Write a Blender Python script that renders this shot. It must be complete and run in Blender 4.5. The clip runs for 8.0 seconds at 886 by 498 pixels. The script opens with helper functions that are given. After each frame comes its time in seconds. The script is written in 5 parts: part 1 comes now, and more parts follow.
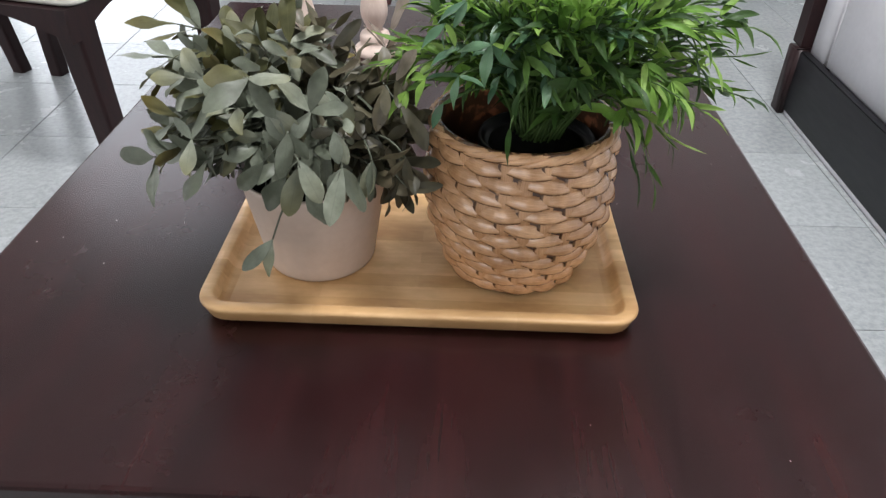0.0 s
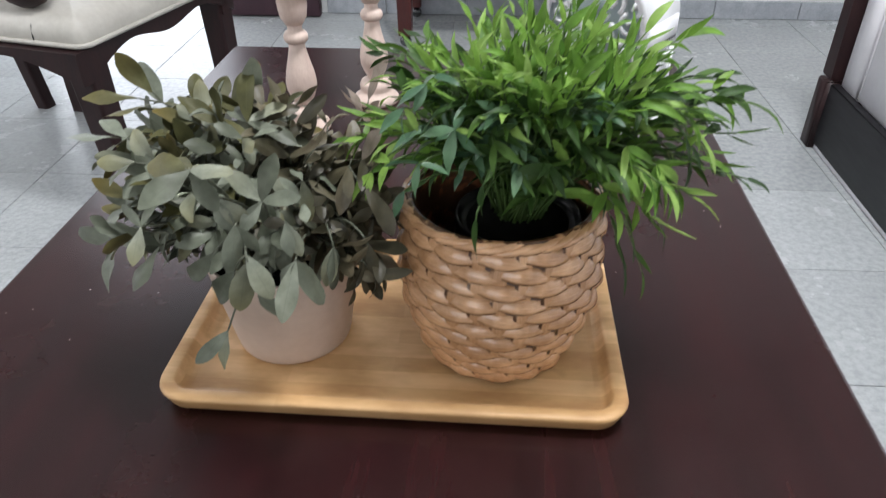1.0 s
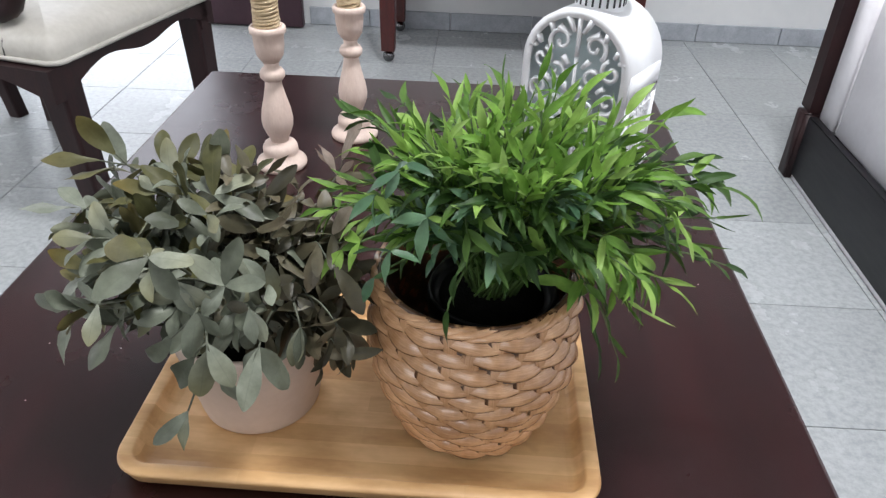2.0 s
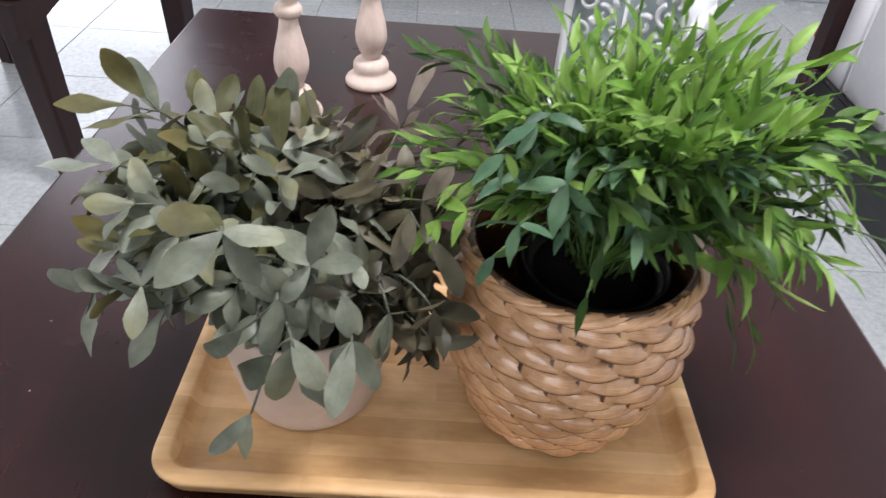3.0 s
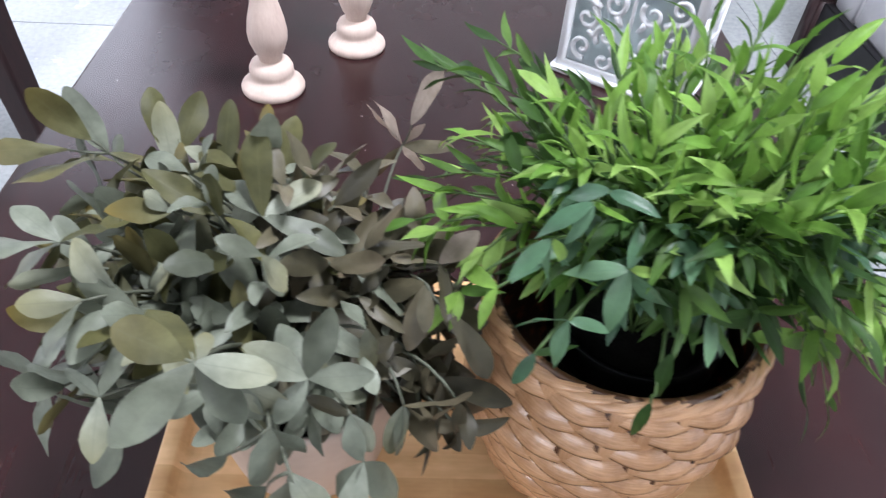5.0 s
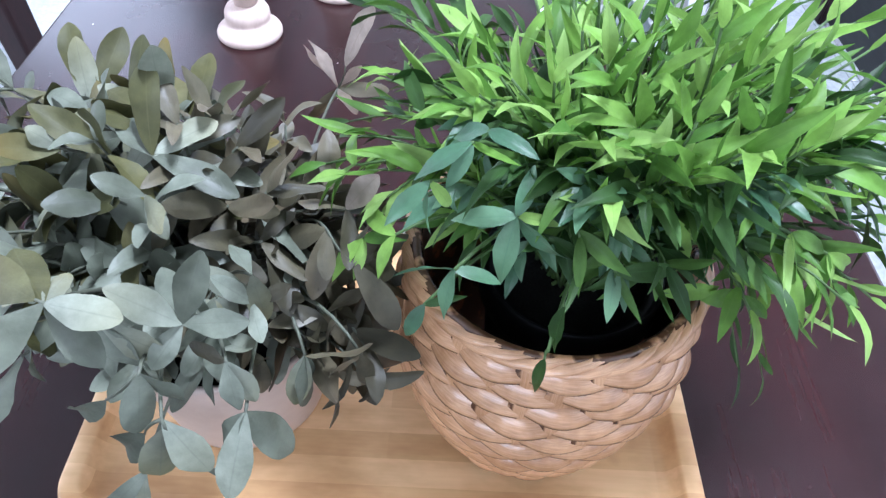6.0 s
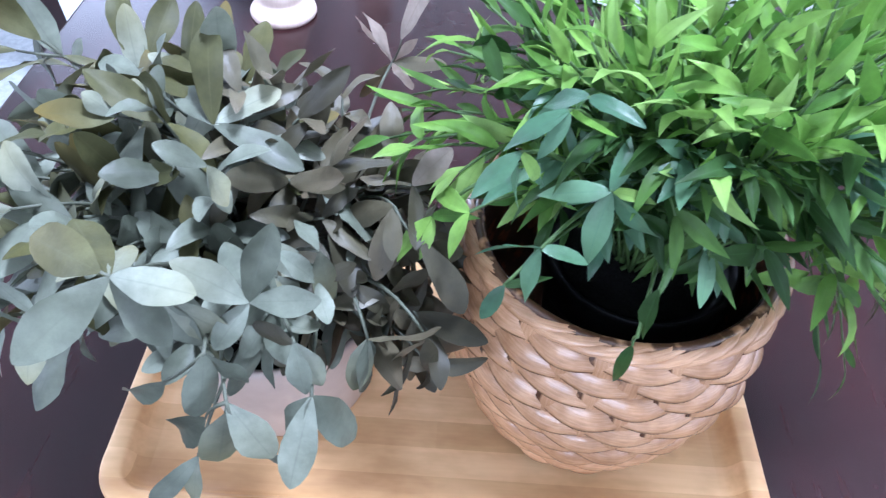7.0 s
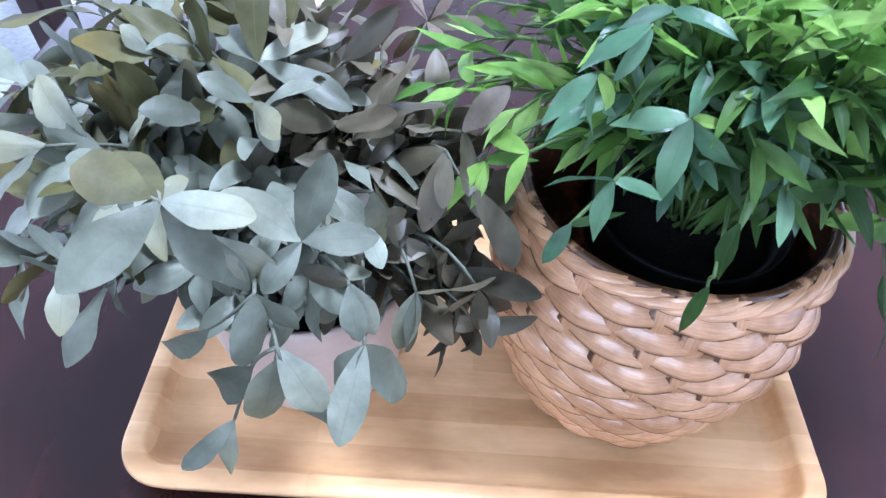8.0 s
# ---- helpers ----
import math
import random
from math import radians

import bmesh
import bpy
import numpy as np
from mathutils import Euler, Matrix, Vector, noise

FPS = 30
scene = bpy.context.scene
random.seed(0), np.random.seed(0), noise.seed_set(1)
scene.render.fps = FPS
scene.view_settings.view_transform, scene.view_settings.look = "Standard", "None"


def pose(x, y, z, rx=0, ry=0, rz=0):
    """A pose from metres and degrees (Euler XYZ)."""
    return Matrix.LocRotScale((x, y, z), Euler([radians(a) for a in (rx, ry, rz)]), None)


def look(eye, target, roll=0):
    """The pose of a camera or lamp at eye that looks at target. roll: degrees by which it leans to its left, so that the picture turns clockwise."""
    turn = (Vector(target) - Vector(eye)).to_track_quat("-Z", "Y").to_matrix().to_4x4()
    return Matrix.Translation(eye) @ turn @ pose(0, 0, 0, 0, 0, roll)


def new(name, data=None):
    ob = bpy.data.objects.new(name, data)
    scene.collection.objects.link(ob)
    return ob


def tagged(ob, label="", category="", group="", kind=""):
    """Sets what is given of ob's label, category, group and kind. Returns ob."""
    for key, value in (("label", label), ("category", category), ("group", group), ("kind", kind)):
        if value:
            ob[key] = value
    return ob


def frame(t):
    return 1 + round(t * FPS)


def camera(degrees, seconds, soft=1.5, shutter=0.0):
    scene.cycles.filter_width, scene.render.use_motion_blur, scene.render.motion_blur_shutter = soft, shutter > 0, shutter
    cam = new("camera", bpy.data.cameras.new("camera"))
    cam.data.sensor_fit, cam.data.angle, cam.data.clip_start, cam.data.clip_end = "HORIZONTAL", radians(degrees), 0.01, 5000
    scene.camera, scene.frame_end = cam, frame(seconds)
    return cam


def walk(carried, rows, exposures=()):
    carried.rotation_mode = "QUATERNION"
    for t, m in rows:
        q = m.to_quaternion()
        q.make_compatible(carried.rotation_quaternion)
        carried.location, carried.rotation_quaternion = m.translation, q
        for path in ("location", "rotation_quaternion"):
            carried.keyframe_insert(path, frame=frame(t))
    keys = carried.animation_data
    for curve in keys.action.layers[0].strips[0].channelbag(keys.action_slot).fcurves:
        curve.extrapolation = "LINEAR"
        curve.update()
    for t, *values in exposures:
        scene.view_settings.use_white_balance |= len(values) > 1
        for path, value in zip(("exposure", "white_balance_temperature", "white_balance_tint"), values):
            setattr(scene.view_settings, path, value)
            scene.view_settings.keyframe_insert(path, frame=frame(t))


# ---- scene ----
cam = camera(63.8, 8.0, 1.3, 0.35)
PATH = [
    (0, (0.032, -0.414, 0.835), (-0.009, 1.203, -0.34), 1.1),
    (0.5, (0.048, -0.375, 0.835), (-0.049, 1.248, -0.33), -0.5),
    (1, (0.073, -0.352, 0.853), (-0.061, 1.291, -0.279), -0.5),
    (1.5, (0.094, -0.34, 0.888), (-0.022, 1.329, -0.208), 0.9),
    (1.7, (0.091, -0.332, 0.89), (-0.023, 1.333, -0.213), 1.0),
    (2.8, (0.003, -0.251, 0.856), (0.052, 1.346, -0.347), 4.6),
    (3, (-0.013, -0.245, 0.846), (0.031, 1.336, -0.378), 4.7),
    (3.5, (-0.045, -0.22, 0.837), (-0.007, 1.326, -0.431), 5.4),
    (4, (-0.065, -0.184, 0.84), (0.001, 1.338, -0.456), 5.7),
    (4.5, (-0.062, -0.152, 0.849), (0.103, 1.336, -0.476), 6.4),
    (5, (-0.031, -0.147, 0.854), (0.064, 1.294, -0.53), 4.6),
    (5.2, (-0.005, -0.147, 0.858), (0.054, 1.263, -0.56), 3.8),
    (6.3, (0.023, -0.136, 0.836), (0.035, 1.21, -0.644), 3.4),
    (6.5, (0.018, -0.135, 0.834), (0.025, 1.202, -0.653), 3.2),
    (7, (-0.002, -0.133, 0.826), (-0.009, 1.206, -0.66), 3.6),
    (7.5, (-0.017, -0.138, 0.815), (-0.019, 1.207, -0.664), 4.0),
    (8, (-0.023, -0.143, 0.798), (-0.014, 1.223, -0.662), 4.0),
]
walk(cam, [(t, look(eye, target, roll)) for t, eye, target, roll in PATH],
     [(0.0, 0.0, 6500, 12), (1.5, 0.0, 6400, 12), (3.0, 0.19, 6450, 15), (4.5, 0.36, 6100, 15), (5.2, 0.5, 5950, 16), (6.3, 0.92, 5120, 16), (7.0, 1.0, 5030, 18), (8.0, 1.04, 4980, 19)])

# ---- world and light ----
world = bpy.data.worlds.new("world")
scene.world = world
world.use_nodes = True
wn = world.node_tree
sky = wn.nodes.new("ShaderNodeTexSky")
sky.sky_type, sky.sun_disc = "NISHITA", False
sky.sun_elevation, sky.sun_rotation = radians(48), radians(-35)
wn.links.new(sky.outputs[0], wn.nodes["Background"].inputs[0])
wn.nodes["Background"].inputs[1].default_value = 0.1


def area_lamp(name, eye, target, sx, sy, power, colour=(1, 1, 1)):
    lamp = bpy.data.lights.new(name, "AREA")
    lamp.shape, lamp.size, lamp.size_y, lamp.energy, lamp.color = "RECTANGLE", sx, sy, power, colour
    ob = new(name, lamp)
    ob.matrix_basis = look(eye, target)
    return ob


area_lamp("doorway_daylight", (-1.515, 2.67, 1.05), (-1.515, 0, 1.05), 0.86, 2.1, 19, (0.92, 0.96, 1.0))
# added lamp in an unseen ceiling opening, lights leaf tops and tray
area_lamp("skylight_daylight", (0.50, 0.22, 2.84), (0.50, 0.22, 0), 0.5, 0.5, 66, (0.98, 0.99, 1.0))
# fill lamp added behind the camera to brighten basket and tray fronts
area_lamp("window_daylight_south", (-0.75, -2.78, 1.6), (-0.35, 0, 1.3), 2.4, 1.3, 27, (1.0, 0.98, 0.95))
# side lamp added to brighten the sofa front, its opening unseen
area_lamp("window_daylight_west", (-3.18, 0.5, 1.55), (0, 0.5, 1.2), 2.1, 1.2, 30, (1.0, 0.98, 0.96))


# ---- materials ----
def material(name, rough=0.5, metal=0.0, coat=0.0, spec=0.5):
    m = bpy.data.materials.new(name)
    m.use_nodes = True
    nt = m.node_tree
    b = nt.nodes["Principled BSDF"]
    b.inputs["Roughness"].default_value = rough
    b.inputs["Metallic"].default_value = metal
    b.inputs["Coat Weight"].default_value = coat
    b.inputs["Specular IOR Level"].default_value = spec
    return m, nt, b


def node(nt, kind, **inputs):
    n = nt.nodes.new(kind)
    for k, v in inputs.items():
        n.inputs[k.replace("_", " ")].default_value = v
    return n


def ramp(nt, fac, *stops):
    r = nt.nodes.new("ShaderNodeValToRGB")
    e = r.color_ramp.elements
    while len(e) < len(stops):
        e.new(0.5)
    for el, (p, c) in zip(e, stops):
        el.position, el.color = p, (*c, 1)
    nt.links.new(fac, r.inputs[0])
    return r.outputs[0]


def coords(nt, scale=(1, 1, 1), kind="position"):
    if kind == "position":
        src = nt.nodes.new("ShaderNodeNewGeometry").outputs["Position"]
    else:
        src = nt.nodes.new("ShaderNodeTexCoord").outputs[kind]
    mp = nt.nodes.new("ShaderNodeMapping")
    mp.inputs["Scale"].default_value = scale
    nt.links.new(src, mp.inputs[0])
    return mp.outputs[0]


def noise_tex(nt, vec, scale, detail=4.0, rough=0.55):
    n = node(nt, "ShaderNodeTexNoise", Scale=scale, Detail=detail, Roughness=rough)
    nt.links.new(vec, n.inputs["Vector"])
    return n.outputs["Fac"]


def blend(nt, a, b, fac, mode="MIX"):
    m = nt.nodes.new("ShaderNodeMix")
    m.data_type, m.blend_type = "RGBA", mode
    for src, i in ((fac, 0), (a, 6), (b, 7)):
        if isinstance(src, (int, float)):
            m.inputs[i].default_value = src
        elif isinstance(src, tuple):
            m.inputs[i].default_value = (*src, 1)
        else:
            nt.links.new(src, m.inputs[i])
    return m.outputs[2]


def relief(nt, b, height, strength, distance=0.001):
    bp = node(nt, "ShaderNodeBump", Strength=strength, Distance=distance)
    nt.links.new(height, bp.inputs["Height"])
    nt.links.new(bp.outputs[0], b.inputs["Normal"])


def vary_rough(nt, b, fac, lo, hi):
    mr = nt.nodes.new("ShaderNodeMapRange")
    mr.inputs["To Min"].default_value, mr.inputs["To Max"].default_value = lo, hi
    nt.links.new(fac, mr.inputs[0])
    nt.links.new(mr.outputs[0], b.inputs["Roughness"])


def mottled(name, c1, c2, scale, rough, stretch=(1, 1, 1), bump=0.1, coat=0.0, metal=0.0, kind="position", spec=0.5):
    m, nt, b = material(name, rough, metal, coat, spec)
    v = coords(nt, stretch, kind)
    big, fine = noise_tex(nt, v, scale), noise_tex(nt, v, scale * 7, 3)
    mix = blend(nt, big, fine, 0.4)
    nt.links.new(ramp(nt, mix, (0.32, c1), (0.68, c2)), b.inputs["Base Color"])
    relief(nt, b, fine, bump)
    vary_rough(nt, b, big, max(rough - 0.08, 0.02), rough + 0.08)
    return m


# dark mahogany table, satin varnish, streaks along the length
M_TABLE, nt, b = material("dark_mahogany", 0.24, 0, 0.0, 0.38)
v = coords(nt, (22, 2.2, 8))
streak, pores = noise_tex(nt, v, 1.6, 6, 0.6), noise_tex(nt, coords(nt, (260, 14, 60)), 1.0, 3)
col = ramp(nt, streak, (0.25, (0.013, 0.0037, 0.0042)), (0.55, (0.022, 0.0058, 0.0064)), (0.85, (0.036, 0.0084, 0.0086)))
nt.links.new(blend(nt, col, (0.008, 0.005, 0.006), ramp(nt, pores, (0.6, (0, 0, 0)), (0.75, (0.6, 0.6, 0.6)))), b.inputs["Base Color"])
smudge = noise_tex(nt, coords(nt), 9, 5, 0.6)
vary_rough(nt, b, smudge, 0.17, 0.34)
relief(nt, b, pores, 0.05)

M_WOOD_DARK = mottled("dark_stained_wood", (0.012, 0.006, 0.007), (0.032, 0.013, 0.013), 9, 0.42, (6, 6, 1), 0.08, spec=0.25)
M_WOOD_RED = mottled("red_mahogany", (0.038, 0.006, 0.006), (0.085, 0.013, 0.010), 10, 0.35, (6, 6, 1), 0.06)
M_PLINTH = mottled("charcoal_board", (0.006, 0.006, 0.008), (0.012, 0.012, 0.015), 14, 0.55, (1, 1, 6), 0.05)
M_DOOR = mottled("purple_brown_door_paint", (0.035, 0.014, 0.022), (0.055, 0.024, 0.034), 6, 0.45, (4, 4, 1), 0.05)
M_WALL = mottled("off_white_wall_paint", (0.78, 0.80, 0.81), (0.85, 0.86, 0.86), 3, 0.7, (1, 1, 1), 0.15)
# grey chosen to cut the bounce from an unseen wall
M_WALL_GREY = mottled("bounce_cut_grey", (0.38, 0.38, 0.37), (0.46, 0.46, 0.45), 3, 0.75, (1, 1, 1), 0.15)
M_CEILING = mottled("white_ceiling_paint", (0.60, 0.60, 0.59), (0.66, 0.66, 0.65), 3, 0.8, (1, 1, 1), 0.1)
M_GROUT = mottled("dark_tile_grout", (0.25, 0.255, 0.255), (0.36, 0.365, 0.36), 30, 0.85)
M_SKIRT = mottled("grey_marble_skirting", (0.34, 0.37, 0.41), (0.54, 0.57, 0.61), 22, 0.35, (1, 1, 1), 0.03)
M_CREAM = mottled("cream_leather", (0.44, 0.42, 0.375), (0.55, 0.53, 0.48), 12, 0.42, (1, 1, 1), 0.25)
M_SOFA = mottled("white_upholstery", (0.80, 0.78, 0.81), (0.87, 0.85, 0.88), 10, 0.75, (1, 1, 1), 0.3)
M_POT = mottled("warm_white_ceramic_pot", (0.52, 0.415, 0.345), (0.60, 0.495, 0.42), 18, 0.5, (1, 1, 1), 0.06)
M_SOIL = mottled("dark_filler", (0.003, 0.003, 0.003), (0.009, 0.009, 0.008), 90, 0.9, (1, 1, 1), 1.0, spec=0.1)
M_CANDLEWOOD = mottled("pale_pinkish_raw_wood", (0.62, 0.48, 0.41), (0.77, 0.63, 0.55), 16, 0.6, (5, 5, 1), 0.12)
M_TWINE = mottled("straw_twine", (0.42, 0.31, 0.18), (0.70, 0.57, 0.38), 60, 0.8, (1, 1, 1), 0.3)
M_WHITE_METAL = mottled("white_enamelled_metal", (0.82, 0.84, 0.86), (0.88, 0.90, 0.92), 12, 0.35, (1, 1, 1), 0.02)
M_SLOT_SHADE = mottled("slot_shade", (0.03, 0.035, 0.035), (0.06, 0.065, 0.065), 20, 0.8)
M_CHROME = mottled("dark_steel_ball", (0.10, 0.10, 0.105), (0.2, 0.2, 0.205), 20, 0.15, (1, 1, 1), 0.0, 0.0, 1.0)
M_RUBBER = mottled("black_rubber", (0.012, 0.012, 0.012), (0.02, 0.02, 0.02), 30, 0.7)
M_PINK = mottled("red_pink_cloth", (0.36, 0.03, 0.06), (0.55, 0.08, 0.12), 30, 0.9, (1, 1, 1), 0.5)

M_BLACK_POT, nt, b = material("glossy_black_plastic", 0.16, 0, 0, 0.15)
v = coords(nt)
nt.links.new(ramp(nt, noise_tex(nt, v, 30), (0.3, (0.004, 0.004, 0.005)), (0.7, (0.008, 0.008, 0.010))), b.inputs["Base Color"])
vary_rough(nt, b, noise_tex(nt, v, 60), 0.22, 0.38)

# floor tiles: grey-green speckled stone with soft cloudy variation
M_TILE, nt, b = material("grey_speckled_floor_tile", 0.22)
v = coords(nt)
cloud, speck = noise_tex(nt, v, 5, 5, 0.6), noise_tex(nt, v, 70, 3, 0.7)
rnd = nt.nodes.new("ShaderNodeObjectInfo").outputs["Random"]
base = blend(nt, ramp(nt, cloud, (0.3, (0.42, 0.445, 0.455)), (0.7, (0.49, 0.515, 0.525))), ramp(nt, speck, (0.35, (0.29, 0.32, 0.325)), (0.62, (0.55, 0.58, 0.585))), 0.42)
nt.links.new(blend(nt, base, ramp(nt, rnd, (0, (0.86, 0.86, 0.86)), (1, (1, 1, 1))), 1.0, "MULTIPLY"), b.inputs["Base Color"])
vary_rough(nt, b, cloud, 0.23, 0.30)
relief(nt, b, speck, 0.03)

# bamboo tray: laminated strips, fine grain along the length
M_BAMBOO, nt, b = material("honey_bamboo", 0.42)
v = coords(nt, (3.2, 60, 60))
grain, node_marks = noise_tex(nt, v, 3.0, 6, 0.65), noise_tex(nt, coords(nt, (26, 44, 44)), 1.0, 2)
strips = nt.nodes.new("ShaderNodeTexBrick")
strips.inputs["Scale"].default_value = 1.0
strips.inputs["Brick Width"].default_value, strips.inputs["Row Height"].default_value = 0.16, 0.0165
strips.inputs["Mortar Size"].default_value = 0.0
strips.inputs["Color1"].default_value, strips.inputs["Color2"].default_value = (0.62, 0.390, 0.185, 1), (0.82, 0.570, 0.310, 1)
strips.inputs["Mortar"].default_value = (0.66, 0.43, 0.23, 1)
nt.links.new(coords(nt), strips.inputs["Vector"])
c = blend(nt, strips.outputs["Color"], ramp(nt, grain, (0.3, (0.78, 0.71, 0.62)), (0.7, (1, 1, 1))), 0.5, "MULTIPLY")
blotch = noise_tex(nt, coords(nt, (14, 30, 30)), 1.0, 4, 0.6)
c = blend(nt, c, ramp(nt, blotch, (0.35, (0.74, 0.63, 0.50)), (0.62, (1.10, 1.08, 1.05))), 0.8, "MULTIPLY")
c = blend(nt, c, (0.36, 0.19, 0.08), ramp(nt, node_marks, (0.66, (0, 0, 0)), (0.74, (0.45, 0.45, 0.45))))
nt.links.new(c, b.inputs["Base Color"])
relief(nt, b, grain, 0.05)
vary_rough(nt, b, grain, 0.34, 0.5)

# palm-leaf strips of the basket
def straw(name, dark, mid, light, rough=0.42):
    m, nt, b = material(name, rough, 0, 0, 1.0)
    fibre = noise_tex(nt, coords(nt, (3, 18, 1), "UV"), 1.0, 5, 0.6)
    fine = noise_tex(nt, coords(nt, (40, 40, 420)), 1.0, 3)
    rnd = nt.nodes.new("ShaderNodeObjectInfo").outputs["Random"]
    tone = blend(nt, ramp(nt, fibre, (0.25, dark), (0.5, mid), (0.8, light)), ramp(nt, rnd, (0, (0.86, 0.83, 0.80)), (1, (1.0, 1.0, 1.0))), 1.0, "MULTIPLY")
    sep = nt.nodes.new("ShaderNodeSeparateXYZ")
    nt.links.new(nt.nodes.new("ShaderNodeTexCoord").outputs["UV"], sep.inputs[0])
    # brown strip edges, widened to stand in for the shade in the slits
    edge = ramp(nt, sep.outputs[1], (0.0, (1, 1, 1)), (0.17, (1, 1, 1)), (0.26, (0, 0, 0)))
    slit_breaks = ramp(nt, noise_tex(nt, coords(nt), 70, 3, 0.6), (0.37, (0, 0, 0)), (0.46, (0.95, 0.95, 0.95)))
    tone = blend(nt, tone, (0.085, 0.040, 0.020), blend(nt, edge, slit_breaks, 1.0, "MULTIPLY"))
    tone = blend(nt, tone, ramp(nt, noise_tex(nt, coords(nt), 48, 3, 0.6), (0.35, (0.74, 0.68, 0.62)), (0.62, (1.06, 1.06, 1.06))), 0.9, "MULTIPLY")
    nt.links.new(tone, b.inputs["Base Color"])
    relief(nt, b, blend(nt, fibre, fine, 0.5), 0.2, 0.0005)
    return m


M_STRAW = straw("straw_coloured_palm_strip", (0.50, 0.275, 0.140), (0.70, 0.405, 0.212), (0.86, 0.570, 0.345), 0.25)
M_STRAW_SHADE = straw("slit_shade_straw", (0.06, 0.028, 0.014), (0.10, 0.048, 0.024), (0.16, 0.085, 0.045), 0.6)
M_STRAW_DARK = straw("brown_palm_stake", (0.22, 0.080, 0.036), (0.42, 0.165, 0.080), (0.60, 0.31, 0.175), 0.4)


def leaf_material(name, stops, tip, rough, translucent, vein, spec=0.35, shine=0.0):
    """Leaf colour by leaf, warmer towards the tip on some leaves, with a midrib and fine veins."""
    m, nt, b = material(name, rough, 0, 0, spec)
    uv = nt.nodes.new("ShaderNodeTexCoord").outputs["UV"]
    sep = nt.nodes.new("ShaderNodeSeparateXYZ")
    nt.links.new(uv, sep.inputs[0])
    info = nt.nodes.new("ShaderNodeObjectInfo").outputs["Random"]
    isl = nt.nodes.new("ShaderNodeNewGeometry").outputs["Random Per Island"]
    add = nt.nodes.new("ShaderNodeMath")
    add.operation = "ADD"
    nt.links.new(info, add.inputs[0])
    nt.links.new(isl, add.inputs[1])
    frac = nt.nodes.new("ShaderNodeMath")
    frac.operation = "FRACT"
    nt.links.new(add.outputs[0], frac.inputs[0])
    base = ramp(nt, frac.outputs[0], *stops)
    base = blend(nt, base, ramp(nt, noise_tex(nt, coords(nt), 120, 5, 0.65), (0.3, (0.55, 0.57, 0.55)), (0.7, (1, 1, 1))), 0.8, "MULTIPLY")
    base = blend(nt, base, ramp(nt, noise_tex(nt, coords(nt), 42, 3, 0.5), (0.36, (0.62, 0.62, 0.58)), (0.6, (1.08, 1.08, 1.08))), 0.7, "MULTIPLY")
    far = nt.nodes.new("ShaderNodeMath")
    far.operation = "MULTIPLY"
    nt.links.new(ramp(nt, sep.outputs[0], (0.3, (0, 0, 0)), (1.0, (1, 1, 1))), far.inputs[0])
    nt.links.new(ramp(nt, frac.outputs[0], (0.62, (0, 0, 0)), (0.9, (1, 1, 1))), far.inputs[1])
    base = blend(nt, base, tip, far.outputs[0])
    mid = nt.nodes.new("ShaderNodeMath")
    mid.operation = "ABSOLUTE"
    sub = nt.nodes.new("ShaderNodeMath")
    sub.operation = "SUBTRACT"
    sub.inputs[1].default_value = 0.5
    nt.links.new(sep.outputs[1], sub.inputs[0])
    nt.links.new(sub.outputs[0], mid.inputs[0])
    base = blend(nt, base, vein, ramp(nt, mid.outputs[0], (0.0, (0.28, 0.28, 0.28)), (0.04, (0, 0, 0))))
    nt.links.new(base, b.inputs["Base Color"])
    relief(nt, b, noise_tex(nt, coords(nt, (18, 5, 1), "UV"), 1.0, 4), 0.3, 0.0006)
    tr = nt.nodes.new("ShaderNodeBsdfTranslucent")
    nt.links.new(base, tr.inputs[0])
    mx = nt.nodes.new("ShaderNodeMixShader")
    mx.inputs[0].default_value = translucent
    nt.links.new(b.outputs[0], mx.inputs[1])
    nt.links.new(tr.outputs[0], mx.inputs[2])
    nt.links.new(mx.outputs[0], nt.nodes["Material Output"].inputs[0])
    return m


M_SAGE = leaf_material("sage_grey_leaf", ((0.0, (0.090, 0.102, 0.070)), (0.3, (0.168, 0.187, 0.138)), (0.6, (0.250, 0.276, 0.214)), (0.85, (0.335, 0.358, 0.285)), (1.0, (0.200, 0.208, 0.140))), (0.20, 0.19, 0.09), 0.47, 0.07, (0.10, 0.11, 0.08), 0.4)
M_OLIVE = leaf_material("olive_leaf", ((0.0, (0.070, 0.072, 0.028)), (0.5, (0.118, 0.113, 0.040)), (1.0, (0.155, 0.155, 0.080))), (0.150, 0.108, 0.020), 0.55, 0.08, (0.12, 0.12, 0.06), 0.28)
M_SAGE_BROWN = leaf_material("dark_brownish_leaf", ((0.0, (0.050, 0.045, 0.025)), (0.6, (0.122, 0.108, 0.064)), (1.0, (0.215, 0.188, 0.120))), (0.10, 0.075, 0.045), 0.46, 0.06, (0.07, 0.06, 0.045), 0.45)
M_BEIGE = leaf_material("dry_beige_leaf", ((0.0, (0.42, 0.34, 0.28)), (1.0, (0.60, 0.51, 0.44))), (0.44, 0.32, 0.24), 0.6, 0.5, (0.22, 0.17, 0.12), 0.25)
M_LIME = leaf_material("bright_green_leaf", ((0.0, (0.088, 0.20, 0.034)), (0.35, (0.188, 0.375, 0.058)), (0.7, (0.300, 0.515, 0.095)), (1.0, (0.40, 0.61, 0.15))), (0.34, 0.51, 0.16), 0.46, 0.34, (0.16, 0.30, 0.06), 0.28)
